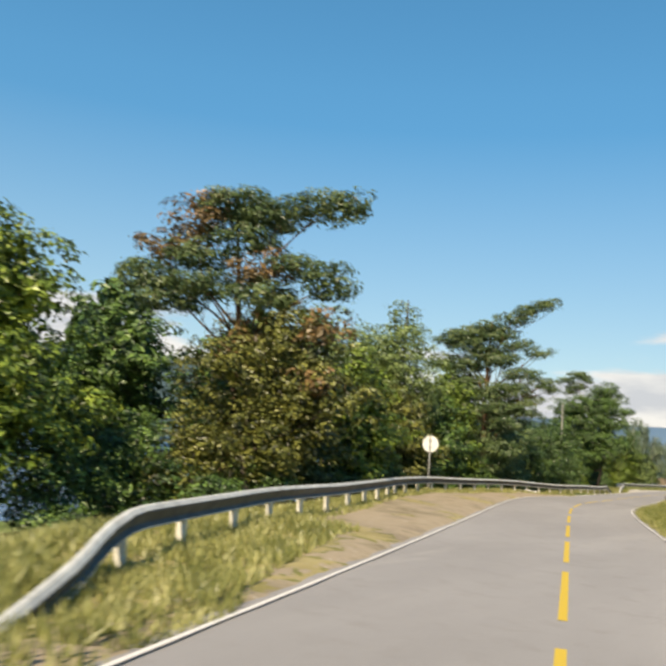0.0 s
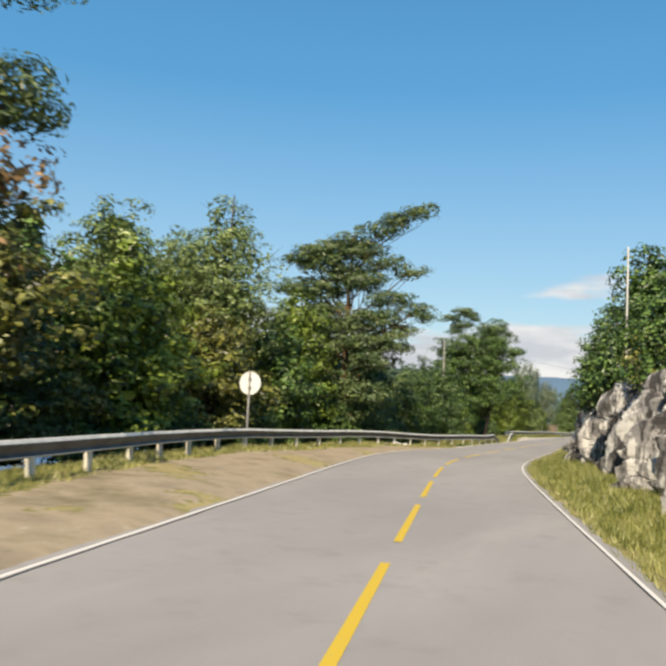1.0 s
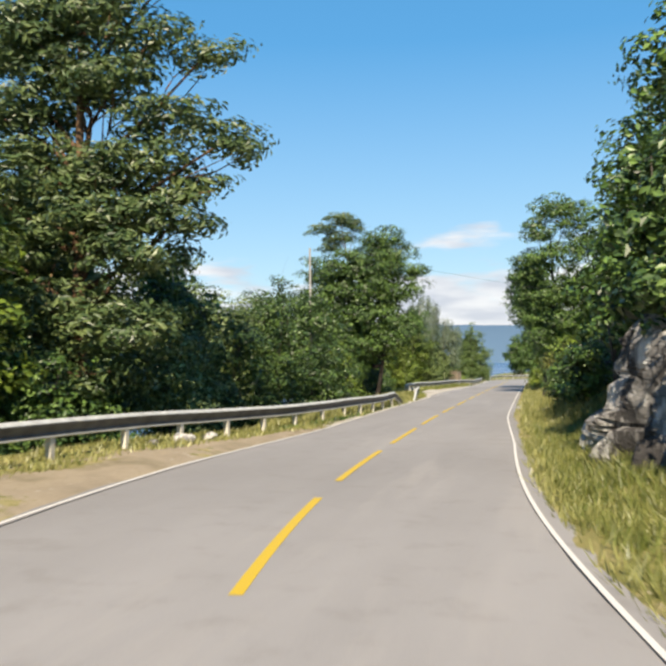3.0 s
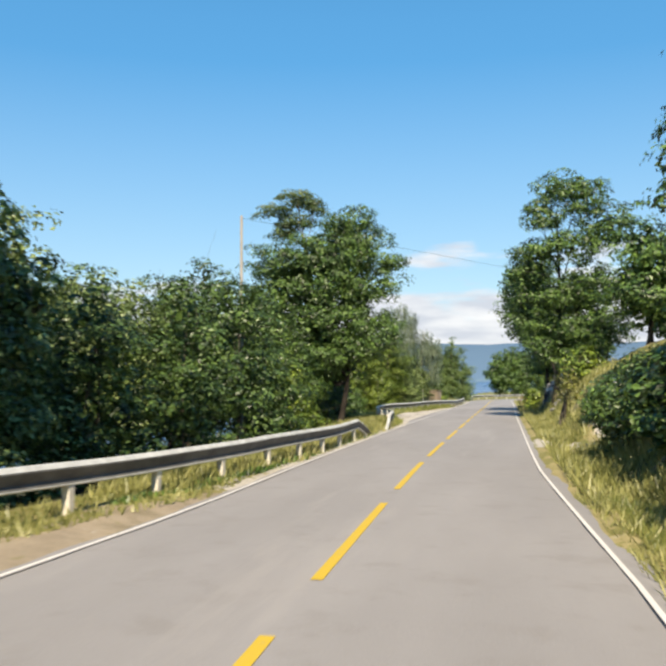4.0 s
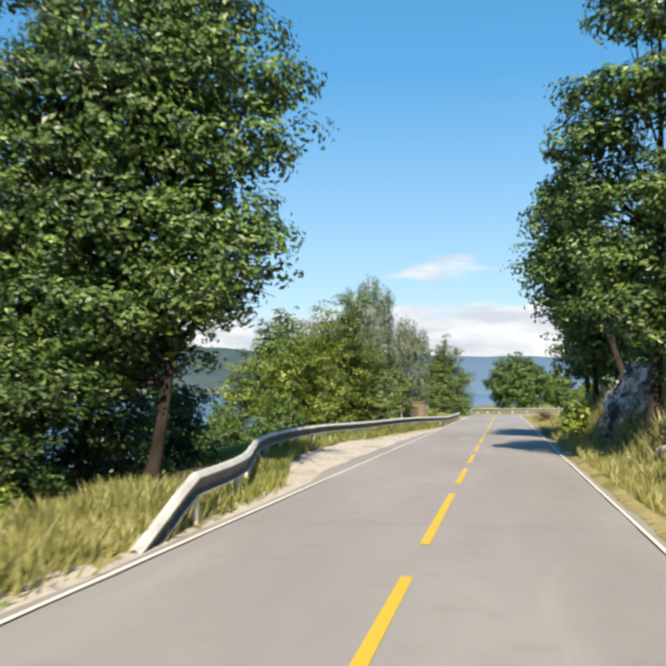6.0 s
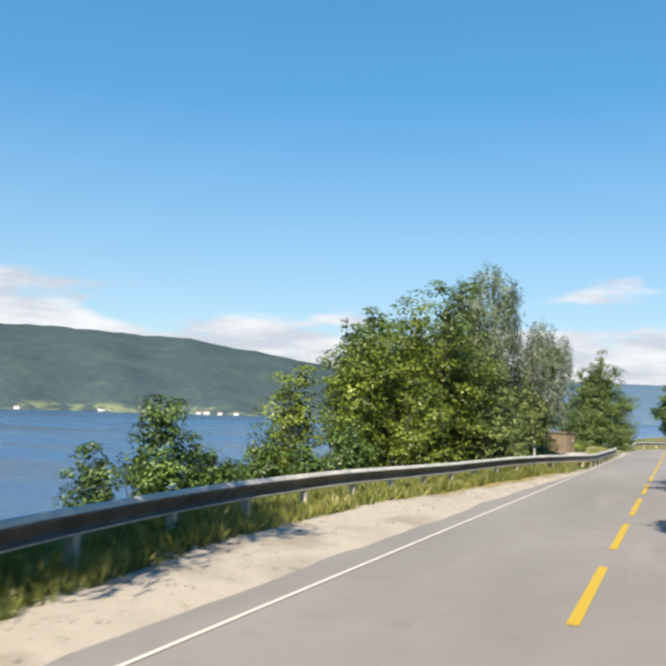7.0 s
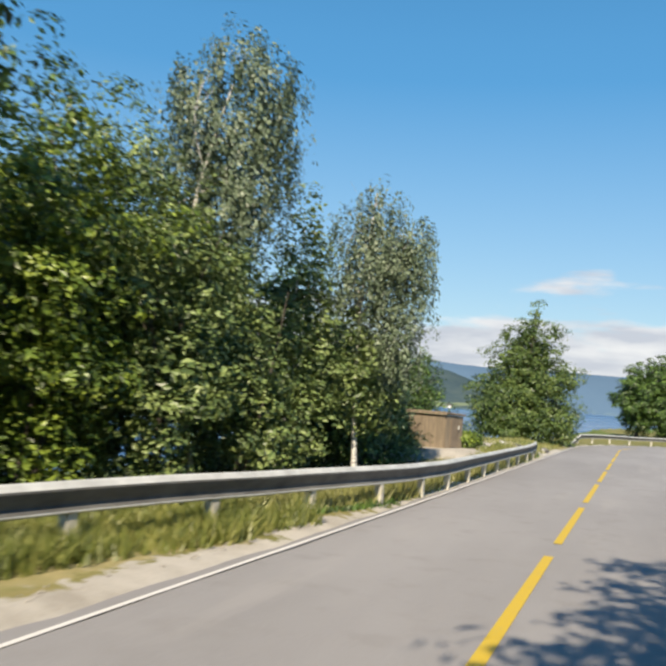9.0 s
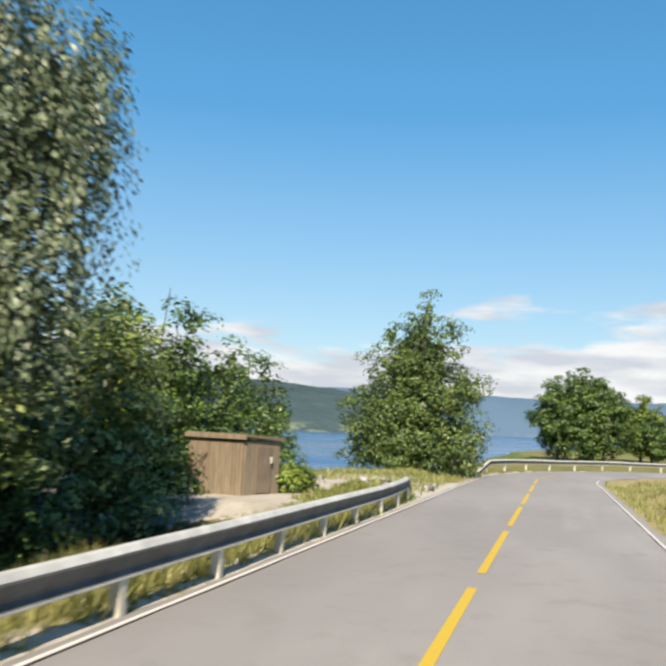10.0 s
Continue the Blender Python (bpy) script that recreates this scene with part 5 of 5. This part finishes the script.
for i, (x, y, h, r, k) in enumerate(LAYBY):
    z = ground_at(x, y)
    tree("bush", (x, y), auto_lobes(x, y, z + 0.1, h, r * (1.12 if h > 3.5 else 1), r * (1.12 if h > 3.5 else 1), 12 if h > 3.5 else 9, 220 + i, "vase" if h > 3.5 else "bush"), M[k], M["bark"], "tall bright green roadside bush with many thin stems", 230 + i, 0.05, density=13 if r < 1.9 else 7, per=32, size=0.09 if r < 1.9 else 0.13, spread=0.2, category="bush", stems=3,
         fork=0.15)
tree("ash_tree", (-6.4, 60.6), [(-6.5, 59.7, 5.65, 0.34, 0.38, 0.24), (-5.95, 59.7, 5.35, 0.4, 0.4, 0.3), (-5.35, 59.7, 5.6, 0.34, 0.36, 0.26), (-5.8, 59.8, 4.85, 0.55, 0.6, 0.4), (-6.4, 59.9, 4.8, 0.5, 0.5, 0.4), (-6.1, 60.2, 4.2, 0.9, 0.8, 0.6)], M["oak"], M["bark"], "leafy ash with an open ragged top", 241, 0.07, (-6.1, 59.8, 5.3), 12, 28, 0.17, 0.09, fork=0.5)
tree("birch_tree", (-6.5, 66.8), [(-6.3, 66.4, 7.3, 0.6, 0.6, 0.6), (-7.1, 66.5, 6.7, 0.75, 0.8, 0.6), (-5.6, 66.4, 6.6, 0.7, 0.7, 0.7), (-5.35, 66.4, 5.6, 0.5, 0.55, 0.5), (-6.5, 66.6, 5.9, 1.0, 1.0, 0.8),
     (-7.4, 66.6, 5.2, 0.9, 0.9, 0.8), (-5.9, 66.5, 4.8, 0.9, 0.9, 0.7)], M["birch"], M["birchbark"], "tall weeping birch with pale hanging twigs", 242, 0.075, (-6.3, 66.6, 7.1), 44, 32, 0.42, 0.08, "droop",
     [(M["aspen"], auto_lobes(-6.7, 66.0, 0.2, 4.8, 1.6, 1.5, 9, 33), dict(density=12, per=34, spread=0.22, size=0.09))])
tree("birch_tree", (-5.0, 71.2), [(-4.75, 71, 5.6, 0.6, 0.6, 0.5), (-4.25, 71, 4.8, 0.75, 0.8, 0.6), (-5.3, 71, 4.9, 0.8, 0.8, 0.6), (-4.0, 71, 3.9, 0.75, 0.8, 0.7), (-3.9, 71, 4.7, 0.6, 0.7, 0.6), (-3.95, 70.9, 2.4, 0.65, 0.7, 0.7), (-5.2, 71, 3.8, 0.9, 0.9, 0.7), (-4.3, 71, 3.0, 0.75, 0.8, 0.6), (-4.7, 71.3, 4.3, 0.9, 0.9, 0.8)],
     M["birch"], M["birchbark"], "slim weeping birch with grey-green hanging twigs", 243, 0.08, (-4.9, 71.1, 5.7), 36, 34, 0.42, 0.075, "droop",
     [(M["aspen"], auto_lobes(-5.1, 71.2, 0.0, 3.2, 1.3, 1.2, 8, 34), dict(density=13, per=34, spread=0.2, size=0.09))])
EDGE = ((-6.0, 69.4, 5.2, 1.2, "aspen"), (-7.6, 69.0, 5.4, 1.5, "aspen"), (-6.0, 75.4, 2.9, 1.45, "aspen"), (-6.8, 77.2, 2.8, 1.2, "lime"), (-7.7, 78.4, 3.5, 1.5, "oak"), (-6.9, 79.9, 3.3, 1.35, "oak"), (-6.6, 81.6, 2.7, 1.3, "oak"), (-4.05, 79.5, -0.05, 0.4, "lime"), (-5.9, 77.6, 0.2, 0.5, "oak"), (-7.3, 86.0, 2.6, 1.2, "oak"), (-8.0, 73.6, 4.6, 1.7, "oak"), (-8.2, 83.4, 2.2, 1.2, "oak"), (-8.8, 79.6, 3.0, 1.5, "oak"), (-6.7, 73.3, 3.6, 1.4, "aspen"), (-5.7, 73.0, 1.9, 1.0, "oak"),
        (-8.3, 90.6, 1.6, 1.1, "spruce"), (-9.8, 90.0, 0.3, 1.0, "lime"))
for i, (x, y, h, r, k) in enumerate(EDGE):
    z = ground_at(x, y)
    tree("bush", (x, y), auto_lobes(x, y, z, h, r, r, 9, 250 + i, "bush"), M[k], M["birchbark"] if i < 2 else M["bark"], "leafy dark green bush behind the guard rail", 260 + i, 0.045, density=13, per=34, size=0.095, spread=0.2, category="bush", stems=2,
         fork=0.2)
for i, (x, y, h, r) in enumerate(((-12.3, 52.0, 1.7, 1.4), (-14.2, 51.4, 0.3, 0.9), (-11.2, 53.2, -0.1, 1.0), (-10.4, 54.8, 0.1, 1.0), (-12.6, 54.6, 0.1, 1.1), (-9.2, 55.2, 0.2, 0.9), (-11.6, 56.4, 0.2, 1.2), (-13.8, 53.4, -0.1, 1.1))):
    z = ground_at(x, y)
    tree("bush", (x, y), auto_lobes(x, y, z, h, r, r, 8, 280 + i, "bush"), M["oak"], M["bark"], "narrow bush standing alone above the lake", 285 + i, 0.035, density=20, per=26, size=0.1, spread=0.18, category="bush", stems=2, fork=0.15)
tree("conifer", (-4.7, 97.2), auto_lobes(-4.6, 97.0, -1.4, 5.4, 3.0, 2.4, 15, 40, "cone") + [(-6.2, 96.6, 0.2, 1.5, 1.3, 1.3), (-3.4, 96.6, 0.3, 1.4, 1.3, 1.3), (-4.8, 96, 0.0, 1.6, 1.2, 1.2), (-4.1, 97, 5.7, 0.4, 0.4, 0.8), (-5.6, 97, 4.6, 0.35, 0.4, 0.5), (-3.2, 97, 4.9, 0.35, 0.4, 0.5), (-2.6, 97, 2.6, 0.9, 1.0, 0.9), (-6.3, 96.8, 1.8, 1.2, 1.1, 1.1), (-3.4, 96.8, 2.2, 1.3, 1.1, 1.1), (-5.4, 96.8, 3.4, 1.1, 1.0, 1.0), (-3.6, 96.8, 3.9, 1.0, 1.0, 0.9), (-4.3, 96.8, 4.9, 0.8, 0.8, 0.8), (-2.5, 96.8, 0.6, 0.8, 1.0, 1.3)],
     M["spruce"], M["bark"], "bushy cone-shaped green tree by the roadside", 301, 0.12, (-4.2, 97.0, 5.9), 13, 32, 0.24, 0.115)

# ---- trees beyond the far bend
for i, (x, y, h, r) in enumerate(((0.9, 139.4, 5.6, 2.4), (3.0, 139.4, 6.7, 2.7), (4.9, 140.1, 6.1, 2.3), (9.1, 142.2, 2.8, 2.2), (12.9, 142.9, 2.5, 2.5), (17.8, 139.4, 3.8, 3.1), (23.4, 136.6, 4.5, 3.5), (8.7, 149.2, 4.5, 3.1))):
    z = ground_at(x, y)
    tree("tree", (x, y), auto_lobes(x, y, z + 0.3, h, r, r, 11, 320 + i), M["oak"] if i < 4 else M["lime"], M["bark"], "rounded green tree beyond the far bend", 330 + i, 0.16, density=8, per=34, spread=0.3, size=0.19)

# ---- right of the road: on the rock and the bank
ON_ROCK = ((7.09, -5.13, 4.89, 0.87, "oak"), (9.2, -10.12, 5.09, 1.23, "olive"), (8.14, -5.61, 4.98, 1.18, "olive"), (7.04, -2.7, 4.95, 1.17, "olive"), (5.5, -0.17, 4.62, 1.09, "oak"), (5.06, 2.75, 5.06, 1.16, "shadeleaf"), (4.85, 5.87, 5.49, 1.23, "oak"), (10.64, -13.12, 6.19, 1.67, "olive"), (4.77, 9.37, 4.24, 0.99, "oak"))
for i, (x, y, h, r, k) in enumerate(ON_ROCK):
    z = ground_at(x, y)
    tree("bush", (x, y), auto_lobes(x, y, min(max(z, 2.3), 2.9) - 0.2, h, r, r, 9, 350 + i, "bush"), M[k], M["bark"], "bushy shrub rooted on top of the rock face", 360 + i, 0.06, density=10, per=26, size=0.135, spread=0.24, category="bush", stems=2, fork=0.2)
RIGHT = ((6.6, 9.2, 2.64, 9.6, 2, "oak"), (5.89, 12.1, 1.64, 6.19, 1.52, "oak"), (7.64, 0.61, 3.53, 6.64, 1.87, "oak"), (9.32, -5.61, 3.95, 7.18, 1.89, "oak"), (6.79, 13.08, 1.94, 7.84, 1.82, "oak"), (6.8, 20.0, 3.2, 9.8, 1.8, "oak"), (8.9, 27.4, 3.5, 8.2, 2.0, "oak"), (7.2, 33.4, 3.3, 7.8, 1.9, "oak"), (6, 49.29, 2.24, 8.32, 2.17, "oak"), (4.48, 54.12, 1.79, 6.78, 1.78, "oak"), (4.65, 59.07, 1.77, 5.75, 1.7, "oak"), (7.33, 61.02, 1.45, 5.97, 1.98, "oak"), (3.25, 48.0, 3.7, 8.8, 2.0, "oak"), (3.35, 51.4, 3.7, 8.2, 1.9, "oak"), (11.26, 8.01, 4.25, 8.84, 2.6, "oak"), (11.58, 35.88, 3.37, 9.43, 2.73, "oak"), (11.68, 49.13, 3.22, 8.93, 2.57, "oak"))
for i, (x, y, z0, h, r, k) in enumerate(RIGHT):
    tree("tree", (x if x > 4 else x + 1.6, y), auto_lobes(x, y, z0, h, r, r, 11, 380 + i), M[k], M["shadebark"], "leafy green tree on the bank above the road", 400 + i, 0.13, density=8 if i < 14 else 4, per=26, spread=0.28, size=0.16 if i < 14 else 0.28)
tree("tree", (4.02, 39.3), [(4.03, 37.3, 10.05, 0.91, 0.83, 0.76), (3.5, 37.3, 8.84, 0.91, 0.91, 0.68), (5.24, 37.7, 9.6, 1.21, 1.14, 0.91), (3.27, 37.7, 7.17, 1.06, 1.06, 0.76), (4.78, 37.7, 7.48, 1.29, 1.21, 0.91), (6.3, 38.1, 8.38, 1.21, 1.21, 0.98), (2.66, 38.7, 5.43, 0.91, 0.98, 0.68), (3.87, 38.3, 5.35, 1.21, 1.14, 0.76), (5.54, 38.3, 5.81, 1.36, 1.29, 0.91), (3.11, 38.9, 4.06, 0.83, 0.91, 0.61), (4.48, 38.7, 3.84, 1.14, 1.06, 0.68), (6.14, 38.7, 3.84, 1.21, 1.21, 0.76), (3.72, 38.7, 2.93, 0.98, 0.98, 0.61), (5.08, 39.1, 2.62, 1.14, 1.14, 0.68), (2.74, 38.3, 6.41, 0.83, 0.91, 0.61), (4.9, 38.6, 2.0, 0.8, 0.9, 0.7)], M["oak"], M["shadebark"],
     "tall dark green tree leaning over the road edge", 431, 0.15, (4.17, 38.5, 9.06), 20, 36, 0.22, 0.115, fork=0.3)
LOW = ((4.7, 33.38, 2.77, 0.98, "lime"), (4.95, 35.5, 3.06, 0.98, "oak"), (4.34, 14.48, 1.93, 0.83, "oak"), (4.3, 12.49, 2.17, 0.83, "oak"), (4.29, 16.68, 1.31, 0.61, "oak"), (4.37, 23.48, 0.8, 0.45, "oak"), (4.33, 19.38, 1.75, 0.76, "oak"), (5.35, 16.68, 2.37, 0.98, "oak"), (5.3, 45.9, 3.2, 0.95, "oak"), (3.3, 50.2, 1.0, 0.5, "lime"))
for i, (x, y, h, r, k) in enumerate(LOW):
    z = ground_at(x, y)
    tree("bush", (x, y), auto_lobes(x, y, z, max(h, z + 0.8), r, r, 8, 440 + i, "bush"), M[k], M["bark"], "leafy bush on the dry grassy bank", 450 + i, 0.04, density=13, per=22, size=0.13, spread=0.2, category="bush", stems=2, fork=0.2)
for i, (x, y, h, r) in enumerate(((4.0, 16.4, 1.75, 0.85), (4.6, 17.6, 2.3, 1.0), (4.4, 14.6, 2.2, 0.95))):
    tree("bush", (x, y), auto_lobes(x, y, ground_at(x, y) - 0.1, h, r, r, 9, 480 + i, "bush"), M["shadeleaf"], M["shadebark"], "dense shady bush beside the gravel drive", 490 + i, 0.04, density=16, per=34, size=0.09, spread=0.18, category="bush", stems=2, fork=0.2)
dead = thing("dead_tree", (3.6, 27.7, ground_at(3.6, 27.7) - 0.1), "bare forked grey dead trunk leaning on the bank", "tree")
part("trunk", tube_mesh("trunk", [[(0, 0, 0, 0.075), (0.03, 0.02, 0.6, 0.06), (0.10, 0.03, 1.2, 0.045), (0.13, 0.02, 1.65, 0.025)]], M["bark"], 8), None, dead)
part("limb", tube_mesh("limb", [[(-0.16, 0.05, 0, 0.055), (-0.08, 0.04, 0.5, 0.045), (0.06, 0.03, 1.1, 0.03)]], M["bark"], 7), None, dead)
tree("tree", (3.75, 27.2), auto_lobes(3.75, 27.2, 0.95, 2.05, 0.5, 0.5, 6, 50), M["olive"], M["bark"], "thin young tree on the verge", 460, 0.022, (3.75, 27.2, 1.9), 9, 14, 0.16, 0.07)


# ---- loose stones on the gravel
def loose_stones(count, seed):
    rng = np.random.default_rng(seed)
    y = rng.uniform(11, 84, count)
    wide = np.interp(y, (11, 30, 35, 43, 50, 57, 84), (0.15, 0.3, 1.2, 1.6, 0.9, 0.3, 0.25))
    x = 0.26 - paved_left(y) - wide * rng.uniform(0, 1, count) ** 1.3
    z = ground_height(x, y)
    r = rng.uniform(0.006, 0.02, count)
    base = np.array(((1, 0, 0), (0, 1, 0), (-1, 0, 0), (0, -1, 0), (0, 0, 0.8), (0, 0, -0.6)), float)
    v = base[None] * r[:, None, None] * rng.uniform(0.7, 1.35, (count, 6, 1)) + np.stack([x, y, z + r * 0.3], 1)[:, None]
    tri = np.array(((0, 1, 4), (1, 2, 4), (2, 3, 4), (3, 0, 4), (1, 0, 5), (2, 1, 5), (3, 2, 5), (0, 3, 5)))
    f = (np.arange(count)[:, None, None] * 6 + tri[None]).reshape(-1, 3)
    tagged(new("gravel_stones", from_arrays("gravel_stones", v.reshape(-1, 3), f, [M["stone"]])), "loose grey pebbles strewn on the roadside gravel", "gravel", kind="stuff")


loose_stones(1800, 5)


# ---- grass
def along(s0, s1, u0, u1, clump=0.0, grow_out=True):
    def spots(rng, n):
        s, q = rng.uniform(s0, s1, n), rng.uniform(0, 1, n)
        lo, hi = u0(s), u1(s)
        p = on_road(s, lo + (hi - lo) * q)
        k = 0.5 + 0.5 * (0.5 + 0.5 * wave(p[:, 0], p[:, 1], 1.7, 3.0)) + (0.35 * q if grow_out else 0)
        keep = rng.uniform(0, 1, n) < 0.35 + 0.65 * (wave(p[:, 0], p[:, 1], 2.4, 5.0) > -0.25)
        return p[keep, 0], p[keep, 1], k[keep]
    return spots


rock_u = lambda s: np.interp(s, ROCK_S, ROCK_U)
near_rail = lambda d: (lambda s: rail_u(s) + d)
const = lambda c: (lambda s: np.full_like(s, c))
grass("grass", along(-30, 13, const(2.35), lambda s: rock_u(s) + 0.2), 34000, 0.2, M["blade"], "tall yellow-green grass at the foot of the rock", 1, lean=0.5, width=0.008)
grass("grass", along(-30, 13, const(2.6), lambda s: rock_u(s) + 0.3), 34000, 0.21, M["greenblade"], "green weeds in the grass under the rock", 2, lean=0.5, width=0.008)
grass("grass", along(11, 19.4, const(2.4), const(5.4)), 9000, 0.33, M["blade"], "tall dry grass before the gravel drive", 3)
grass("grass", along(22.8, 39, const(2.4), lambda s: 5.7 - 2.1 * smooth(s, 33, 29)), 20000, 0.28, M["blade"], "tall dry grass on the roadside bank", 16)
grass("grass", along(25.6, 33, const(3.4), const(6.5)), 9000, 0.1, M["blade"], "short scorched grass on the open bank", 13)
grass("grass", along(37, 60, const(2.4), const(4.6)), 12000, 0.33, M["blade"], "tall dry grass beside the road", 4)
grass("grass", along(63, 98, const(2.5), const(9.0)), 18000, 0.24, M["blade"], "dry grass field inside the bend", 5)
grass("grass", along(-39, -26, near_rail(-2.0), near_rail(1.5), grow_out=False), 26000, 0.22, M["blade"], "thick yellow grass round the sunken rail end", 14, width=0.013)
grass("grass", along(-35, 12, near_rail(-0.7), near_rail(0.55), grow_out=False), 20000, 0.16, M["blade"], "short dry grass under the guard rail", 6, width=0.011)
grass("grass", along(10, 31, near_rail(-1.0), near_rail(0.12), grow_out=False), 20000, 0.29, M["blade"], "straggling grass round the rail posts", 7)
grass("grass", along(22.5, 31.5, near_rail(-2.0), near_rail(-0.12), grow_out=False), 9000, 0.4, M["blade"], "tall yellow grass between two rails", 8)
grass("grass", along(30, 60, near_rail(-0.5), near_rail(0.6), grow_out=False), 24000, 0.28, M["greenblade"], "tall green grass under the guard rail", 9)
grass("grass", along(52, 61.5, near_rail(-0.7), near_rail(0.5), grow_out=False), 14000, 0.3, M["greenblade"], "green grass under the guard rail", 10, width=0.009)
grass("grass", along(61, 83, near_rail(-0.8), near_rail(0.06), grow_out=False), 24000, 0.32, M["blade"], "dry grass behind the rail posts", 20, width=0.009)
grass("grass", along(36, 54, near_rail(-7), near_rail(-0.4), grow_out=False), 16000, 0.25, M["greenblade"], "meadow grass between the rail and the lake", 11, width=0.018)
grass("grass", along(84, 110, near_rail(-4), near_rail(0.3), grow_out=False), 9000, 0.2, M["blade"], "short dry grass by the side road", 12, width=0.013)
grass("grass", along(77.5, 83, near_rail(-1.3), near_rail(-0.25), grow_out=False), 3500, 0.2, M["greenblade"], "weedy grass on the rise before the shed", 15)
grass("weeds", along(9, 26, near_rail(0.0), near_rail(0.16), grow_out=False), 6000, 0.13, M["oak"], "dark low weeds along the edge of the gravel", 21, width=0.016)
grass("weeds", along(61, 83, near_rail(0.0), near_rail(0.16), grow_out=False), 8000, 0.13, M["oak"], "dark low weeds along the edge of the gravel", 22, width=0.016)
tree("bush", (3.75, 79.8), auto_lobes(3.75, 79.8, ground_at(3.75, 79.8) - 0.1, ground_at(3.75, 79.8) + 0.75, 0.75, 0.7, 8, 71), M["rust"], M["shadebark"], "low dark brownish bush on the dry field's edge", 72, 0.03, density=26, per=26, size=0.07, spread=0.14, category="bush", stems=2, fork=0.2)

# ---------------------------------------------------------------- true size
for mesh in bpy.data.meshes:
    mesh.transform(Matrix.Scale(PLAN, 4))
for ob in scene.objects:
    if ob is not cam:
        ob.matrix_basis = Matrix.Translation(ob.matrix_basis.translation * (PLAN - 1)) @ ob.matrix_basis
